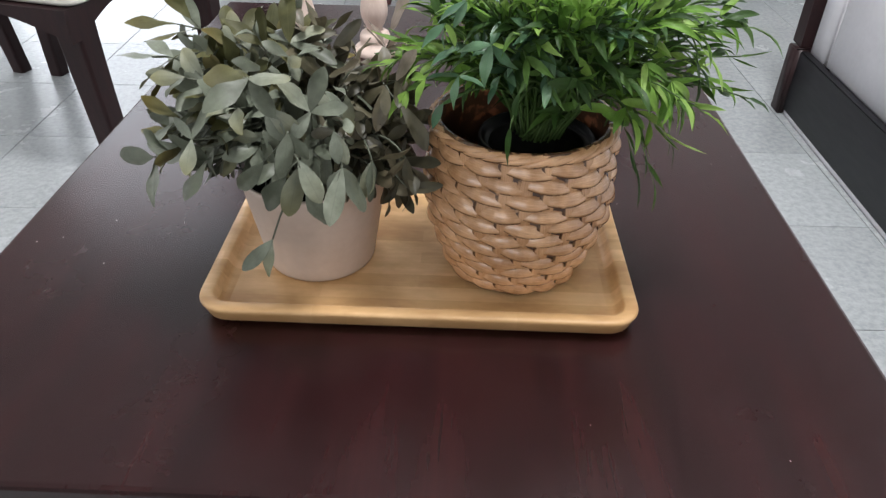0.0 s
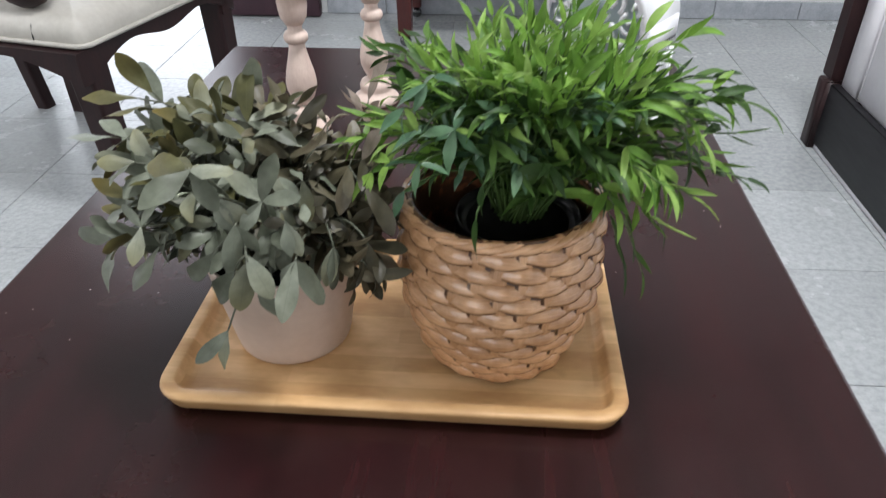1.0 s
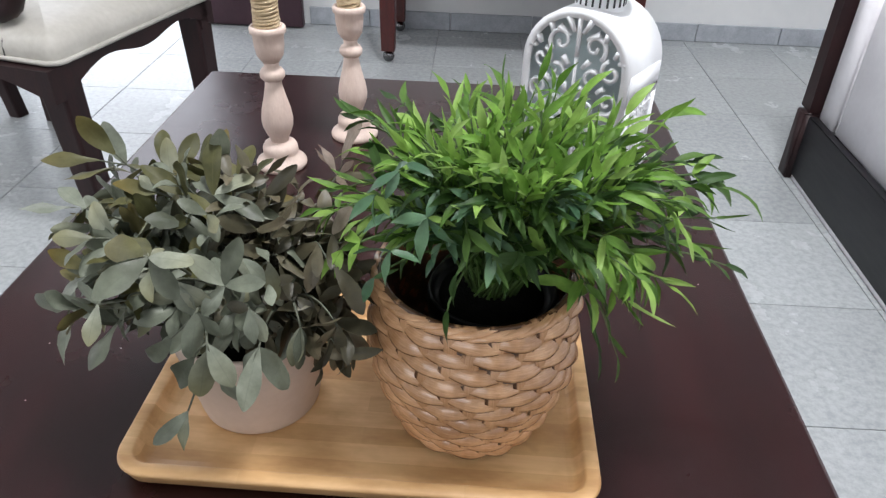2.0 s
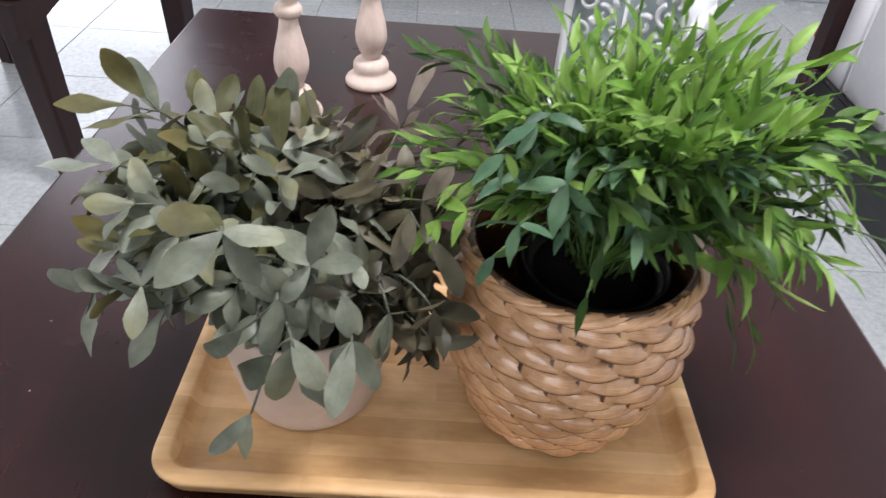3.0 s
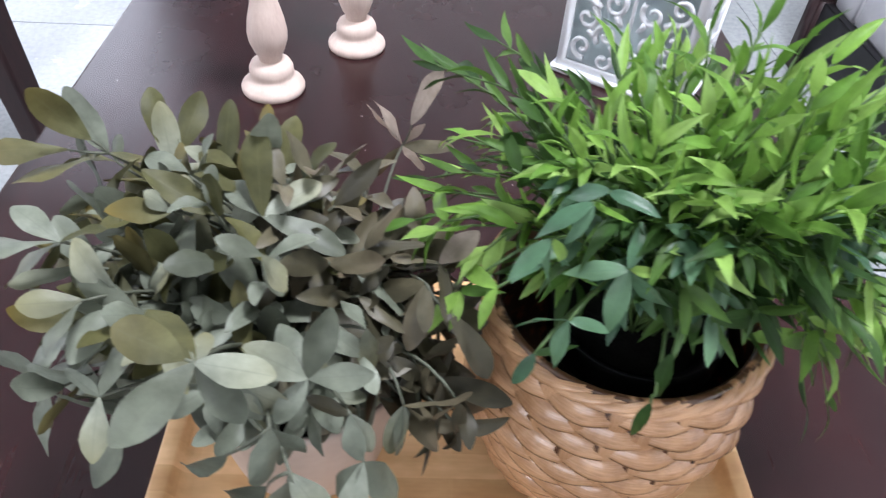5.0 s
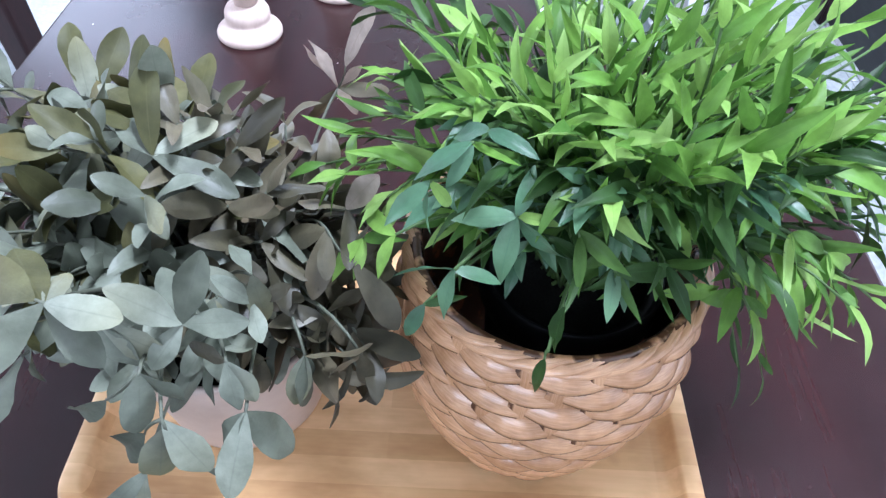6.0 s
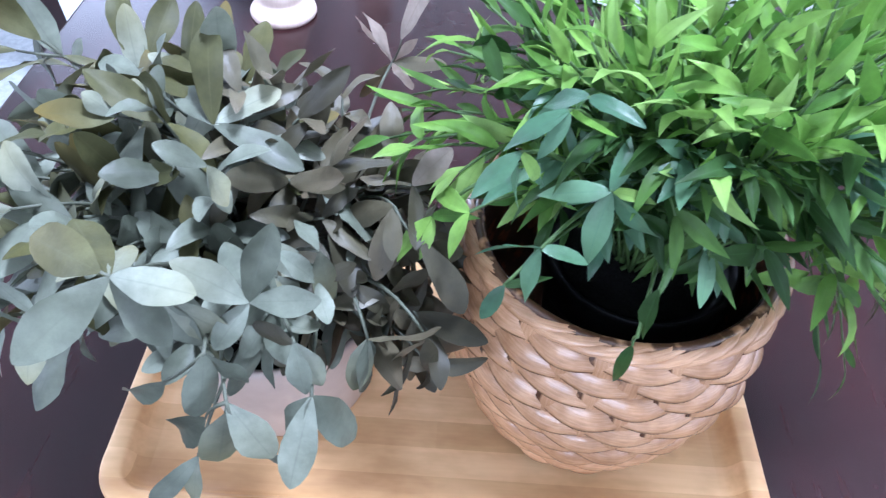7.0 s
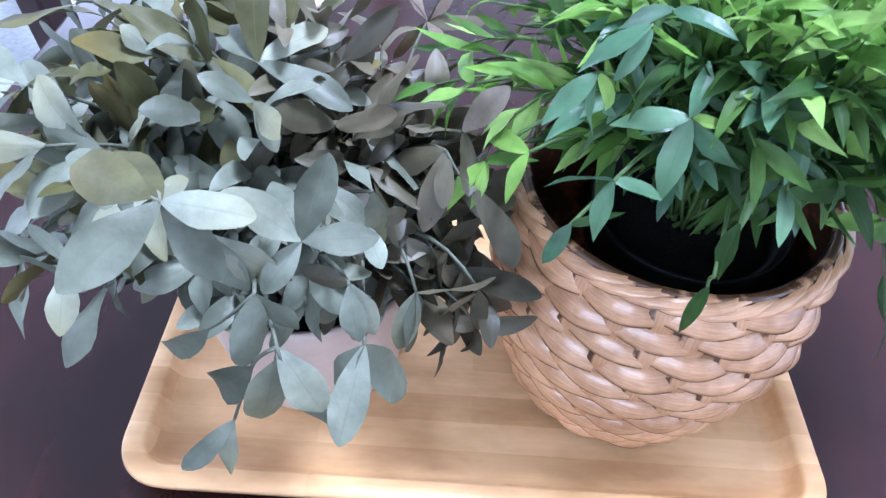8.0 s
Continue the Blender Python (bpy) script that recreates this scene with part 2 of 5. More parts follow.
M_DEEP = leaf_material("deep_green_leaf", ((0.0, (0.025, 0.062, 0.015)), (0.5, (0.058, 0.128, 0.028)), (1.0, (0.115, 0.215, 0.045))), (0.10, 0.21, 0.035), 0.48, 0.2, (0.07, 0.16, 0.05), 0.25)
M_BLUE = leaf_material("bluish_green_glossy_leaf", ((0.0, (0.055, 0.130, 0.068)), (0.5, (0.090, 0.190, 0.098)), (1.0, (0.140, 0.255, 0.142))), (0.13, 0.24, 0.12), 0.38, 0.12, (0.06, 0.14, 0.10), 0.42)
M_STEM_SAGE = mottled("grey_green_stem", (0.055, 0.062, 0.040), (0.13, 0.14, 0.10), 80, 0.6)
M_STEM_GREEN = mottled("green_stem", (0.035, 0.075, 0.018), (0.09, 0.16, 0.04), 80, 0.55)

M_GLASS, nt, b = material("lantern_glass", 0.38)
b.inputs["Transmission Weight"].default_value = 1.0
b.inputs["Base Color"].default_value = (0.80, 0.86, 0.86, 1)
b.inputs["IOR"].default_value = 1.12


# ---- building helpers ----
PLACE = {}


def thing(name, x, y, z, label, category, group="", kind="", turn=0):
    ob = tagged(new(name), label, category, group, kind)
    ob.matrix_basis = PLACE[ob.name] = pose(x, y, z, 0, 0, turn)
    return ob


def mesh_of(name, bm, mat, smooth=True):
    me = bpy.data.meshes.new(name)
    bmesh.ops.recalc_face_normals(bm, faces=bm.faces)
    bm.to_mesh(me)
    bm.free()
    if mat:
        me.materials.append(mat)
    if smooth:
        me.shade_smooth()
    return me


def put(name, me, parent=None, m=Matrix(), label="", local=True):
    """A mesh object; m is in the parent's space, or in the world's."""
    ob = new(name, me)
    if parent:
        ob.parent = parent
        if not local:
            m = PLACE[parent.name].inverted() @ m
    ob.matrix_basis = m
    PLACE[ob.name] = (PLACE[parent.name] @ m) if parent else m
    return tagged(ob, label)


def part(name, bm, mat, parent, label="", m=Matrix(), smooth=True):
    return put(name, mesh_of(name, bm, mat, smooth), parent, m, label)


def box(x0, x1, y0, y1, z0, z1, bevel=0.003, seg=2, bm=None):
    out = bm or bmesh.new()
    vs = [out.verts.new((x, y, z)) for x in (x0, x1) for y in (y0, y1) for z in (z0, z1)]
    fs = [out.faces.new([vs[i] for i in q]) for q in ((0, 1, 3, 2), (4, 6, 7, 5), (0, 4, 5, 1), (2, 3, 7, 6), (0, 2, 6, 4), (1, 5, 7, 3))]
    if bevel:
        es = list({e for f in fs for e in f.edges})
        bmesh.ops.bevel(out, geom=es, offset=bevel, segments=seg, affect="EDGES", clamp_overlap=True)
    return out


def loft(rings, closed=True, cap_lo=True, cap_hi=True, bm=None):
    """A skin over rings of equally many points."""
    out = bm or bmesh.new()
    vr = [[out.verts.new(p) for p in r] for r in rings]
    n = len(vr[0])
    for a, c in zip(vr, vr[1:]):
        for i in range(n if closed else n - 1):
            j = (i + 1) % n
            out.faces.new((a[i], a[j], c[j], c[i]))
    if cap_lo:
        out.faces.new(vr[0][::-1])
    if cap_hi:
        out.faces.new(vr[-1])
    return out


def lathe(profile, n=40, cap_lo=True, cap_hi=True, bm=None):
    return loft([[(r * math.cos(2 * math.pi * i / n), r * math.sin(2 * math.pi * i / n), z) for i in range(n)] for r, z in profile], True, cap_lo, cap_hi, bm)


def tube(points, radius, n=6, taper=1.0, bm=None, flat=1.0):
    """A round bar along points; taper: its far end's share of the radius."""
    ps = [Vector(p) for p in points]
    rings = []
    side = None
    for i, p in enumerate(ps):
        d = (ps[min(i + 1, len(ps) - 1)] - ps[max(i - 1, 0)]).normalized()
        if side is None:
            side = d.orthogonal().normalized()
        side = (side - d * side.dot(d)).normalized()
        up = d.cross(side)
        r = radius * (1 + (taper - 1) * i / max(len(ps) - 1, 1))
        rings.append([p + side * math.cos(2 * math.pi * k / n) * r + up * math.sin(2 * math.pi * k / n) * r * flat for k in range(n)])
    return loft(rings, True, True, True, bm)


def rounded(w, h, r, inset, z, seg=8):
    """A rounded rectangle ring about the origin."""
    w, h, r = w / 2 - inset, h / 2 - inset, max(r - inset, 0.001)
    out = []
    for cx, cy, a0 in ((w - r, h - r, 0), (-w + r, h - r, 90), (-w + r, -h + r, 180), (w - r, -h + r, 270)):
        for k in range(seg + 1):
            a = radians(a0 + 90 * k / seg)
            out.append((cx + r * math.cos(a), cy + r * math.sin(a), z))
    return out


def bez(p0, p1, p2, n):
    p0, p1, p2 = Vector(p0), Vector(p1), Vector(p2)
    return [(1 - s) ** 2 * p0 + 2 * s * (1 - s) * p1 + s * s * p2 for s in (i / n for i in range(n + 1))]


# ---- the room ----
X0, X1, Y0, Y1, CEIL = -3.1, 1.85, -2.7, 2.575, 2.75
PITCH, TX, TY, TILE_TURN = 0.3255, 0.915, 0.524, 1.0


def structure(name, label, category, parent=None):
    return tagged(new(name), label, category, "", "structure")


def wall(name, pieces, label, mat=None):
    bm = bmesh.new()
    for p in pieces:
        box(*p, bevel=0, bm=bm)
    ob = put(name, mesh_of(name, bm, mat or M_WALL, False))
    return tagged(ob, label, "wall", "", "structure")


wall("wall_north", [(X0, -1.95, Y1, Y1 + 0.16, 0, CEIL), (-1.08, X1, Y1, Y1 + 0.16, 0, CEIL), (-1.95, -1.08, Y1, Y1 + 0.16, 2.1, CEIL)], "off-white painted plaster wall with an open doorway")
# gap in the unseen west wall added for the side lamp
wall("wall_west", [(X0 - 0.16, X0, Y0, -0.6, 0, CEIL), (X0 - 0.16, X0, 1.6, Y1, 0, CEIL), (X0 - 0.16, X0, -0.6, 1.6, 0, 0.9), (X0 - 0.16, X0, -0.6, 1.6, 2.2, CEIL)], "off-white painted plaster wall with an added opening for side light")
# unseen wall, darkened against bounce; its gap is added for the fill lamp
wall("wall_south", [(X0 - 0.16, -2.0, Y0 - 0.16, Y0, 0, CEIL), (0.5, X1 + 0.16, Y0 - 0.16, Y0, 0, CEIL), (-2.0, 0.5, Y0 - 0.16, Y0, 0, 0.95), (-2.0, 0.5, Y0 - 0.16, Y0, 2.25, CEIL)], "unseen plaster wall, grey to cut bounce light, with an added fill opening", M_WALL_GREY)
wall("wall_east", [(X1, X1 + 0.16, Y0, Y1 + 0.16, 0, CEIL)], "plain off-white painted plaster wall")
# square gap added for the overhead lamp
bm = bmesh.new()
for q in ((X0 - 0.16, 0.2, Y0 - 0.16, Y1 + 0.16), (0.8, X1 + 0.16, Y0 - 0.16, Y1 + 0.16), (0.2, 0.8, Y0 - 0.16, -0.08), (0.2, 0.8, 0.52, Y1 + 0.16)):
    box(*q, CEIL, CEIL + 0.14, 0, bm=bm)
tagged(put("ceiling", mesh_of("ceiling", bm, M_CEILING, False)), "white painted ceiling with an added square opening for overhead light", "ceiling", "", "structure")
floor = tagged(put("floor", mesh_of("floor", box(X0 - 0.16, X1 + 0.16, Y0 - 0.16, Y1 + 0.16, -0.15, -0.004, 0), M_GROUT, False)), "grey speckled stone floor tiles with thin dark joints", "floor", "", "structure")
tagged(put("ground", mesh_of("ground", box(-60, 60, -60, 60, -0.3, -0.16, 0), M_SKIRT, False)), "pale paved ground outside the doorway", "ground", "", "structure")

door = tagged(put("door_1", mesh_of("door_1", box(-1.045, -0.645, 2.492, 2.532, 0.006, 2.05, 0.003), M_DOOR, False)), "purple-brown painted wooden door standing open against the wall", "door", "", "structure")
for z0, z1 in ((0.2, 0.9), (1.05, 1.9)):
    put("door_panel", mesh_of("door_panel", box(-0.970, -0.720, 2.484, 2.494, z0, z1, 0.006), M_DOOR), door)

skirting = tagged(new("baseboard"), "low grey marble skirting tiles along the wall", "baseboard", "", "structure")
PLACE[skirting.name] = Matrix()
x = TX - PITCH * 5
while x < X1:
    put("skirting_tile", mesh_of("skirting_tile", box(max(x + 0.0015, -0.63), min(x + PITCH - 0.0015, X1), Y1 - 0.012, Y1 - 0.001, 0.001, 0.069, 0.0015, 1), M_SKIRT, False), skirting)
    x += PITCH

# ---- coffee table ----
TOP = 0.45
TXC, TYC, TW, TL = -0.012, 0.338, 0.738, 0.980
table = thing("coffee_table", TXC, TYC, 0, "dark mahogany coffee table with a moulded edge and satin varnish", "coffee table")
prof = [(0.012, -0.034), (-0.006, -0.034), (-0.007, -0.030), (-0.006, -0.026), (0.004, -0.024), (0.004, -0.019), (0.0, -0.016), (0.0, -0.004), (0.0012, -0.0012), (0.004, 0.0)]
part("tabletop", loft([rounded(TW, TL, 0.006, i, TOP + z, 3) for i, z in prof]), M_TABLE, table, smooth=False)
for sx in (-1, 1):
    part("side_rail", box(sx * (TW / 2 - 0.05) - 0.012, sx * (TW / 2 - 0.05) + 0.012, -TL / 2 + 0.08, TL / 2 - 0.08, 0.33, TOP - 0.034, 0.002), M_WOOD_DARK, table)
    part("end_rail", box(-TW / 2 + 0.08, TW / 2 - 0.08, sx * (TL / 2 - 0.05) - 0.012, sx * (TL / 2 - 0.05) + 0.012, 0.33, TOP - 0.034, 0.002), M_WOOD_DARK, table)
    for sy in (-1, 1):
        cx, cy = sx * (TW / 2 - 0.055), sy * (TL / 2 - 0.055)
        part("leg", loft([rounded(w, w, 0.006, 0, z, 2) for w, z in ((0.045, 0), (0.062, 0.33), (0.062, TOP - 0.034))]), M_WOOD_DARK, table, m=pose(cx, cy, 0), smooth=False)

# ---- bamboo tray ----
TRAY_W, TRAY_D, RIM, FLOOR_Z = 0.353, 0.222, 0.018, 0.008
tray = thing("serving_tray", 0.0015, TRAY_D / 2, TOP, "rectangular honey-coloured bamboo tray with rounded raised rim on the table", "tray")
part("rim", loft([rounded(TRAY_W, TRAY_D, 0.026, i, z, 10) for i, z in (
    (0.030, 0.0006), (0.012, 0.0005), (0.0075, 0.0012), (0.0045, 0.004), (0.0012, 0.013), (0.0, 0.0155), (0.0006, 0.0172), (0.0022, RIM), (0.0098, RIM), (0.0114, RIM - 0.0008),
    (0.0122, RIM - 0.0025), (0.0150, FLOOR_Z + 0.003), (0.0170, FLOOR_Z + 0.0010), (0.0190, FLOOR_Z + 0.0002), (0.030, FLOOR_Z - 0.0004))], True, False, False), M_BAMBOO, tray)
part("base_board", loft([rounded(TRAY_W, TRAY_D, 0.026, 0.0195, z, 10) for z in (0.0012, FLOOR_Z)]), M_BAMBOO, tray, smooth=False)

# ---- woven basket ----
BX, BY, BZ = 0.080, 0.0975, TOP + FLOOR_Z
BH = 0.138
basket = thing("woven_basket", BX, BY, BZ, "round straw-coloured palm-leaf basket with a braided rim, standing on the tray", "basket")


def basket_radius(z):
    """Outer radius at a height above the base."""
    s = z / BH
    return 0.0555 + 0.0215 * math.sin(min(s / 0.62, 1.0) * math.pi / 2) - 0.0050 * max(0, s - 0.62) / 0.38


rng = random.Random(7)
# dark sheet close behind the weave, coloured as the shade in its slits
part("outer_lining", lathe([(0.03, 0.0012)] + [(basket_radius(z) - 0.0026, z) for z in np.linspace(0.0012, BH - 0.004, 12)], 48, False, False), M_STRAW_SHADE, basket, "dark sheet that puts shade behind the slits of the weave")
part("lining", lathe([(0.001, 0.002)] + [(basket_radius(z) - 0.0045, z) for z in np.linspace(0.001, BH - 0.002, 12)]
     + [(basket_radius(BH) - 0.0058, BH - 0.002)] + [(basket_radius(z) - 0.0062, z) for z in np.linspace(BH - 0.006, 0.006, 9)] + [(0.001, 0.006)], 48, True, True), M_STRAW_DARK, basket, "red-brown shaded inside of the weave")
N_STAKE, ROWS_W = 28, 11
row_h = (BH - 0.009) / ROWS_W
pitch_a = 2 * math.pi / N_STAKE


def strip(line, half, dips, flat_uv=1.0):
    """A flat strip along (angle, height, radius offset) stations; half: half widths; dips: offsets across."""
    bm = bmesh.new()
    uvl = bm.loops.layers.uv.new()
    grid = []
    for (a, z, o, across), w in zip(line, half):
        row = []
        for q, dip in dips:
            aa, zz = (a, z + q * w) if across == "z" else (a + q * w / basket_radius(min(max(z, 0), BH)), z)
            zz = max(zz, 0.0008)
            rr = basket_radius(min(zz, BH)) + o - dip
            row.append(bm.verts.new((rr * math.cos(aa), rr * math.sin(aa), zz)))
        grid.append(row)
    n, k = len(grid) - 1, len(dips) - 1
    for i in range(n):
        for j in range(k):
            f = bm.faces.new((grid[i][j], grid[i + 1][j], grid[i + 1][j + 1], grid[i][j + 1]))
            for l, u in zip(f.loops, ((i / n, j / k), ((i + 1) / n, j / k), ((i + 1) / n, (j + 1) / k), (i / n, (j + 1) / k))):
                l[uvl].uv = u
    return bm


# upright stakes, over and under the weavers in turn
for k in range(N_STAKE):
    a = pitch_a * (k + rng.uniform(-0.08, 0.08))
    line, half = [], []
    for i in range(ROWS_W * 2 + 1):
        z = 0.003 + row_h * i / 2
        over = math.cos(math.pi * (i / 2 - 0.5 + k))
        line.append((a + rng.uniform(-0.006, 0.006), min(z, BH - 0.003), -0.0010 + 0.0009 * over, "a"))
        half.append(0.0058 + 0.0005 * over)
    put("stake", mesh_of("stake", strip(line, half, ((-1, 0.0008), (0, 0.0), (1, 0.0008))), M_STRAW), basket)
# weavers: each broad flat span lies over one stake and tucks in beside the next
for r in range(ROWS_W):
    zc = 0.003 + row_h * (r + 0.5)
    for k in range(r % 2 + 1, N_STAKE + r % 2, 2):
        a = pitch_a * (k + rng.uniform(-0.10, 0.10))
        span = pitch_a * rng.uniform(1.80, 2.04)
        h0, lift, skew, bow = row_h * rng.uniform(0.46, 0.56), rng.uniform(0.70, 1.40), rng.uniform(-0.0052, 0.0006), rng.uniform(-0.0004, 0.0014)
        line, half = [], []
        for i in range(11):
            s = i / 10
            c = math.sin(math.pi * (0.04 + 0.92 * s))
            line.append((a + span * (s - 0.5), zc + skew * (s - 0.5) + bow * c, -0.0013 + 0.0030 * lift * c ** 1.2, "z"))
            half.append(h0 * (0.76 + 0.24 * c ** 0.9))
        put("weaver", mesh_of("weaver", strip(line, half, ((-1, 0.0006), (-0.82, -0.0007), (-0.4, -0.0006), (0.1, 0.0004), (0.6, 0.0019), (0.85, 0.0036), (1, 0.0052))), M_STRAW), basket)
# lapped strips round the rim
N_RIM = 30
for k in range(N_RIM):
    a = 2 * math.pi * k / N_RIM
    step = 2 * math.pi / N_RIM
    lift = rng.uniform(-0.0006, 0.0008)
    pts = []
    for i in range(7):
        s = i / 6
        th = a + step * 3.0 * (s - 0.5)
        rr = basket_radius(BH) - 0.0030 + 0.0052 * math.sin(math.pi * s)
        pts.append((rr * math.cos(th), rr * math.sin(th), BH - 0.0074 + 0.0070 * s + lift))
    bm = bmesh.new()
    uvl = bm.loops.layers.uv.new()
    rows = []
    for i, p in enumerate(pts):
        p = Vector(p)
        rad = Vector((p.x, p.y, 0)).normalized()
        w = 0.0035 * (0.06 + 0.75 * math.sin(math.pi * (0.02 + 0.96 * i / 6)) ** 0.7)
        rows.append([bm.verts.new(p + Vector((0, 0, 1)) * q * w + rad * o) for q, o in ((-1, -0.0006), (0, 0.0012), (0.8, 0.0), (1.0, -0.0028))])
    for i in range(6):
        for j in range(3):
            f = bm.faces.new((rows[i][j], rows[i + 1][j], rows[i + 1][j + 1], rows[i][j + 1]))
            for l, u in zip(f.loops, ((i / 6, j / 3), ((i + 1) / 6, j / 3), ((i + 1) / 6, (j + 1) / 3), (i / 6, (j + 1) / 3))):
                l[uvl].uv = u
    put("rim_strip", mesh_of("rim_strip", bm, M_STRAW), basket)
bm = bmesh.new()
for zt in (BH - 0.002,):
    tube([((basket_radius(BH) - 0.0042) * math.cos(q), (basket_radius(BH) - 0.0042) * math.sin(q), zt) for q in np.linspace(0, 2 * math.pi, 49)], 0.0031, 6, bm=bm)
part("rim_core", bm, M_STRAW, basket)


# ---- leaves ----
def leaf_mesh(name, length, width, widest, fold, curl, mat, twist=0.0, point=0.6, nl=6, nw=4, wave=0.0):
    """A leaf along +x with its face towards +z: folded along the midrib, bent down its length."""
    bm = bmesh.new()
    uvl = bm.loops.layers.uv.new()
    grid = []
    for i in range(nl + 1):
        s = 0.5 - 0.5 * math.cos(math.pi * i / nl)
        e = s ** (math.log(0.5) / math.log(widest))
        w = width * max(math.sin(math.pi * min(max(e, 0.0), 1.0)), 0.0) ** point * 0.5 + 0.0004 * (1 - s)
        ang = curl * s
        px = length * (math.sin(ang) / curl if abs(curl) > 1e-3 else s)
        pz = -length * ((1 - math.cos(ang)) / curl if abs(curl) > 1e-3 else 0)
        row = []
        for j in range(nw + 1):
            q = 2 * j / nw - 1
            y = q * w
            lift = abs(q) * w * fold * (1.2 - 0.5 * abs(q)) + wave * w * q * abs(q) * math.sin(7.5 * s + 2.0 * fold + (0.9 if q > 0 else 0.0))
            tw = twist * s
            row.append(bm.verts.new((px, y * math.cos(tw) - lift * math.sin(tw), pz + lift * math.cos(tw) + y * math.sin(tw))))
        grid.append(row)
    for i in range(nl):
        for j in range(nw):
            f = bm.faces.new((grid[i][j], grid[i + 1][j], grid[i + 1][j + 1], grid[i][j + 1]))
            for l, u in zip(f.loops, ((i / nl, j / nw), ((i + 1) / nl, j / nw), ((i + 1) / nl, (j + 1) / nw), (i / nl, (j + 1) / nw))):
                l[uvl].uv = u
    me = bpy.data.meshes.new(name)
    bm.to_mesh(me)
    bm.free()
    me.materials.append(mat)
    me.shade_smooth()
    return me


def leaf_pose(at, along, face, size=1.0):
    """The pose of a leaf that grows from at along a way, its face towards another."""
    xa = Vector(along).normalized()
    za = Vector(face)
    za = za - xa * za.dot(xa)
    za = za.normalized() if za.length > 1e-4 else xa.orthogonal().normalized()
    ya = za.cross(xa)
    m = Matrix((xa, ya, za)).transposed().to_4x4()
    return Matrix.Translation(at) @ m @ Matrix.Scale(size, 4)


def jitter(rg, amount):
    return Vector((rg.gauss(0, 1), rg.gauss(0, 1), rg.gauss(0, 1))) * amount


# ---- grey-green plant in the white pot ----
PX, PY = -0.0885, 0.0955
sage = thing("potted_plant", PX, PY, BZ, "artificial plant with oval sage-grey leaves in a warm white pot", "potted plant")
part("pot", lathe([(0.001, 0.0005), (0.0440, 0.0005), (0.0462, 0.002), (0.0472, 0.006), (0.0600, 0.0825), (0.0608, 0.0865), (0.0600, 0.089), (0.0580, 0.0885), (0.0570, 0.084), (0.0545, 0.070), (0.001, 0.070)], 56), M_POT, sage, "smooth tapered warm white pot")
part("filler", lathe([(0.001, 0.066), (0.054, 0.066), (0.0535, 0.073), (0.03, 0.082), (0.001, 0.084)], 24), M_SOIL, sage)
LEAF_FORMS = ((0.031, 0.0130, 0.57, 0.40, 0.7, 0.3), (0.037, 0.0148, 0.57, -0.35, 0.55, -0.3), (0.027, 0.0118, 0.60, 0.55, 1.0, 0.4), (0.038, 0.0140, 0.55, 0.38, -0.35, 0.25), (0.032, 0.0112, 0.55, 0.65, 1.1, -0.45), (0.026, 0.0118, 0.62, -0.45, 0.6, 0.2), (0.034, 0.0135, 0.60, -0.25, 1.0, 0.35))


def leaf_set(name, mat, forms, narrow=1.0):
    return [leaf_mesh(name, l, w * narrow, wd, fo, cu, mat, tw, 0.66, 10, 4, 0.24) for l, w, wd, fo, cu, tw in forms]


OPEN_FORMS = ((0.034, 0.0142, 0.60, 0.22, 0.30, 0.15), (0.036, 0.0150, 0.58, -0.22, 0.40, -0.2), (0.033, 0.0130, 0.60, 0.30, 0.45, 0.3), (0.036, 0.0138, 0.57, -0.30, 0.25, 0.2))
SAGE_LEAVES = leaf_set("sage_leaf", M_SAGE, LEAF_FORMS)
OPEN_SAGE = leaf_set("sage_leaf", M_SAGE, OPEN_FORMS)
OLIVE_LEAVES = leaf_set("olive_leaf", M_OLIVE, LEAF_FORMS[:4], 0.95)
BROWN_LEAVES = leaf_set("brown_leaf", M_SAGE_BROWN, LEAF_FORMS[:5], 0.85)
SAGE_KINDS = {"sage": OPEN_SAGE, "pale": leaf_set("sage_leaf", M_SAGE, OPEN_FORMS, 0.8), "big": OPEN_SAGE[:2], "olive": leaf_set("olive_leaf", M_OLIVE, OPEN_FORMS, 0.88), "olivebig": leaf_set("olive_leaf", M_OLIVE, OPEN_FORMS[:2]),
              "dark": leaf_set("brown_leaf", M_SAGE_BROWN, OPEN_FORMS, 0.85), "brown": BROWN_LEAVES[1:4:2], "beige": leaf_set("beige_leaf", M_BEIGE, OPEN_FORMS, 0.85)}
rg = random.Random(21)


def foliage(owner, leaves, mats):
    """The 300 leaves on the open side are single; those behind are joined."""
    near = sorted(range(len(leaves)), key=lambda i: leaves[i][1].translation.y - 0.5 * leaves[i][1].translation.z)[:300]
    for i in near:
        put("leaf", leaves[i][0], owner, leaves[i][1], local=False)
    inv, rest = PLACE[owner.name].inverted(), set(range(len(leaves))) - set(near)
    for mat in mats:
        bm = bmesh.new()
        bm.loops.layers.uv.new()
        for i in sorted(rest):
            me, m = leaves[i]
            if me.materials[0] == mat:
                n0 = len(bm.verts)
                bm.from_mesh(me)
                bm.verts.ensure_lookup_table()
                bmesh.ops.transform(bm, matrix=inv @ m, verts=bm.verts[n0:])
        if len(bm.verts):
            me = bpy.data.meshes.new("foliage")
            bm.to_mesh(me)
            me.materials.append(mat)
            me.shade_smooth()
            tagged(put("foliage", me, owner), kind="stuff")
        bm.free()


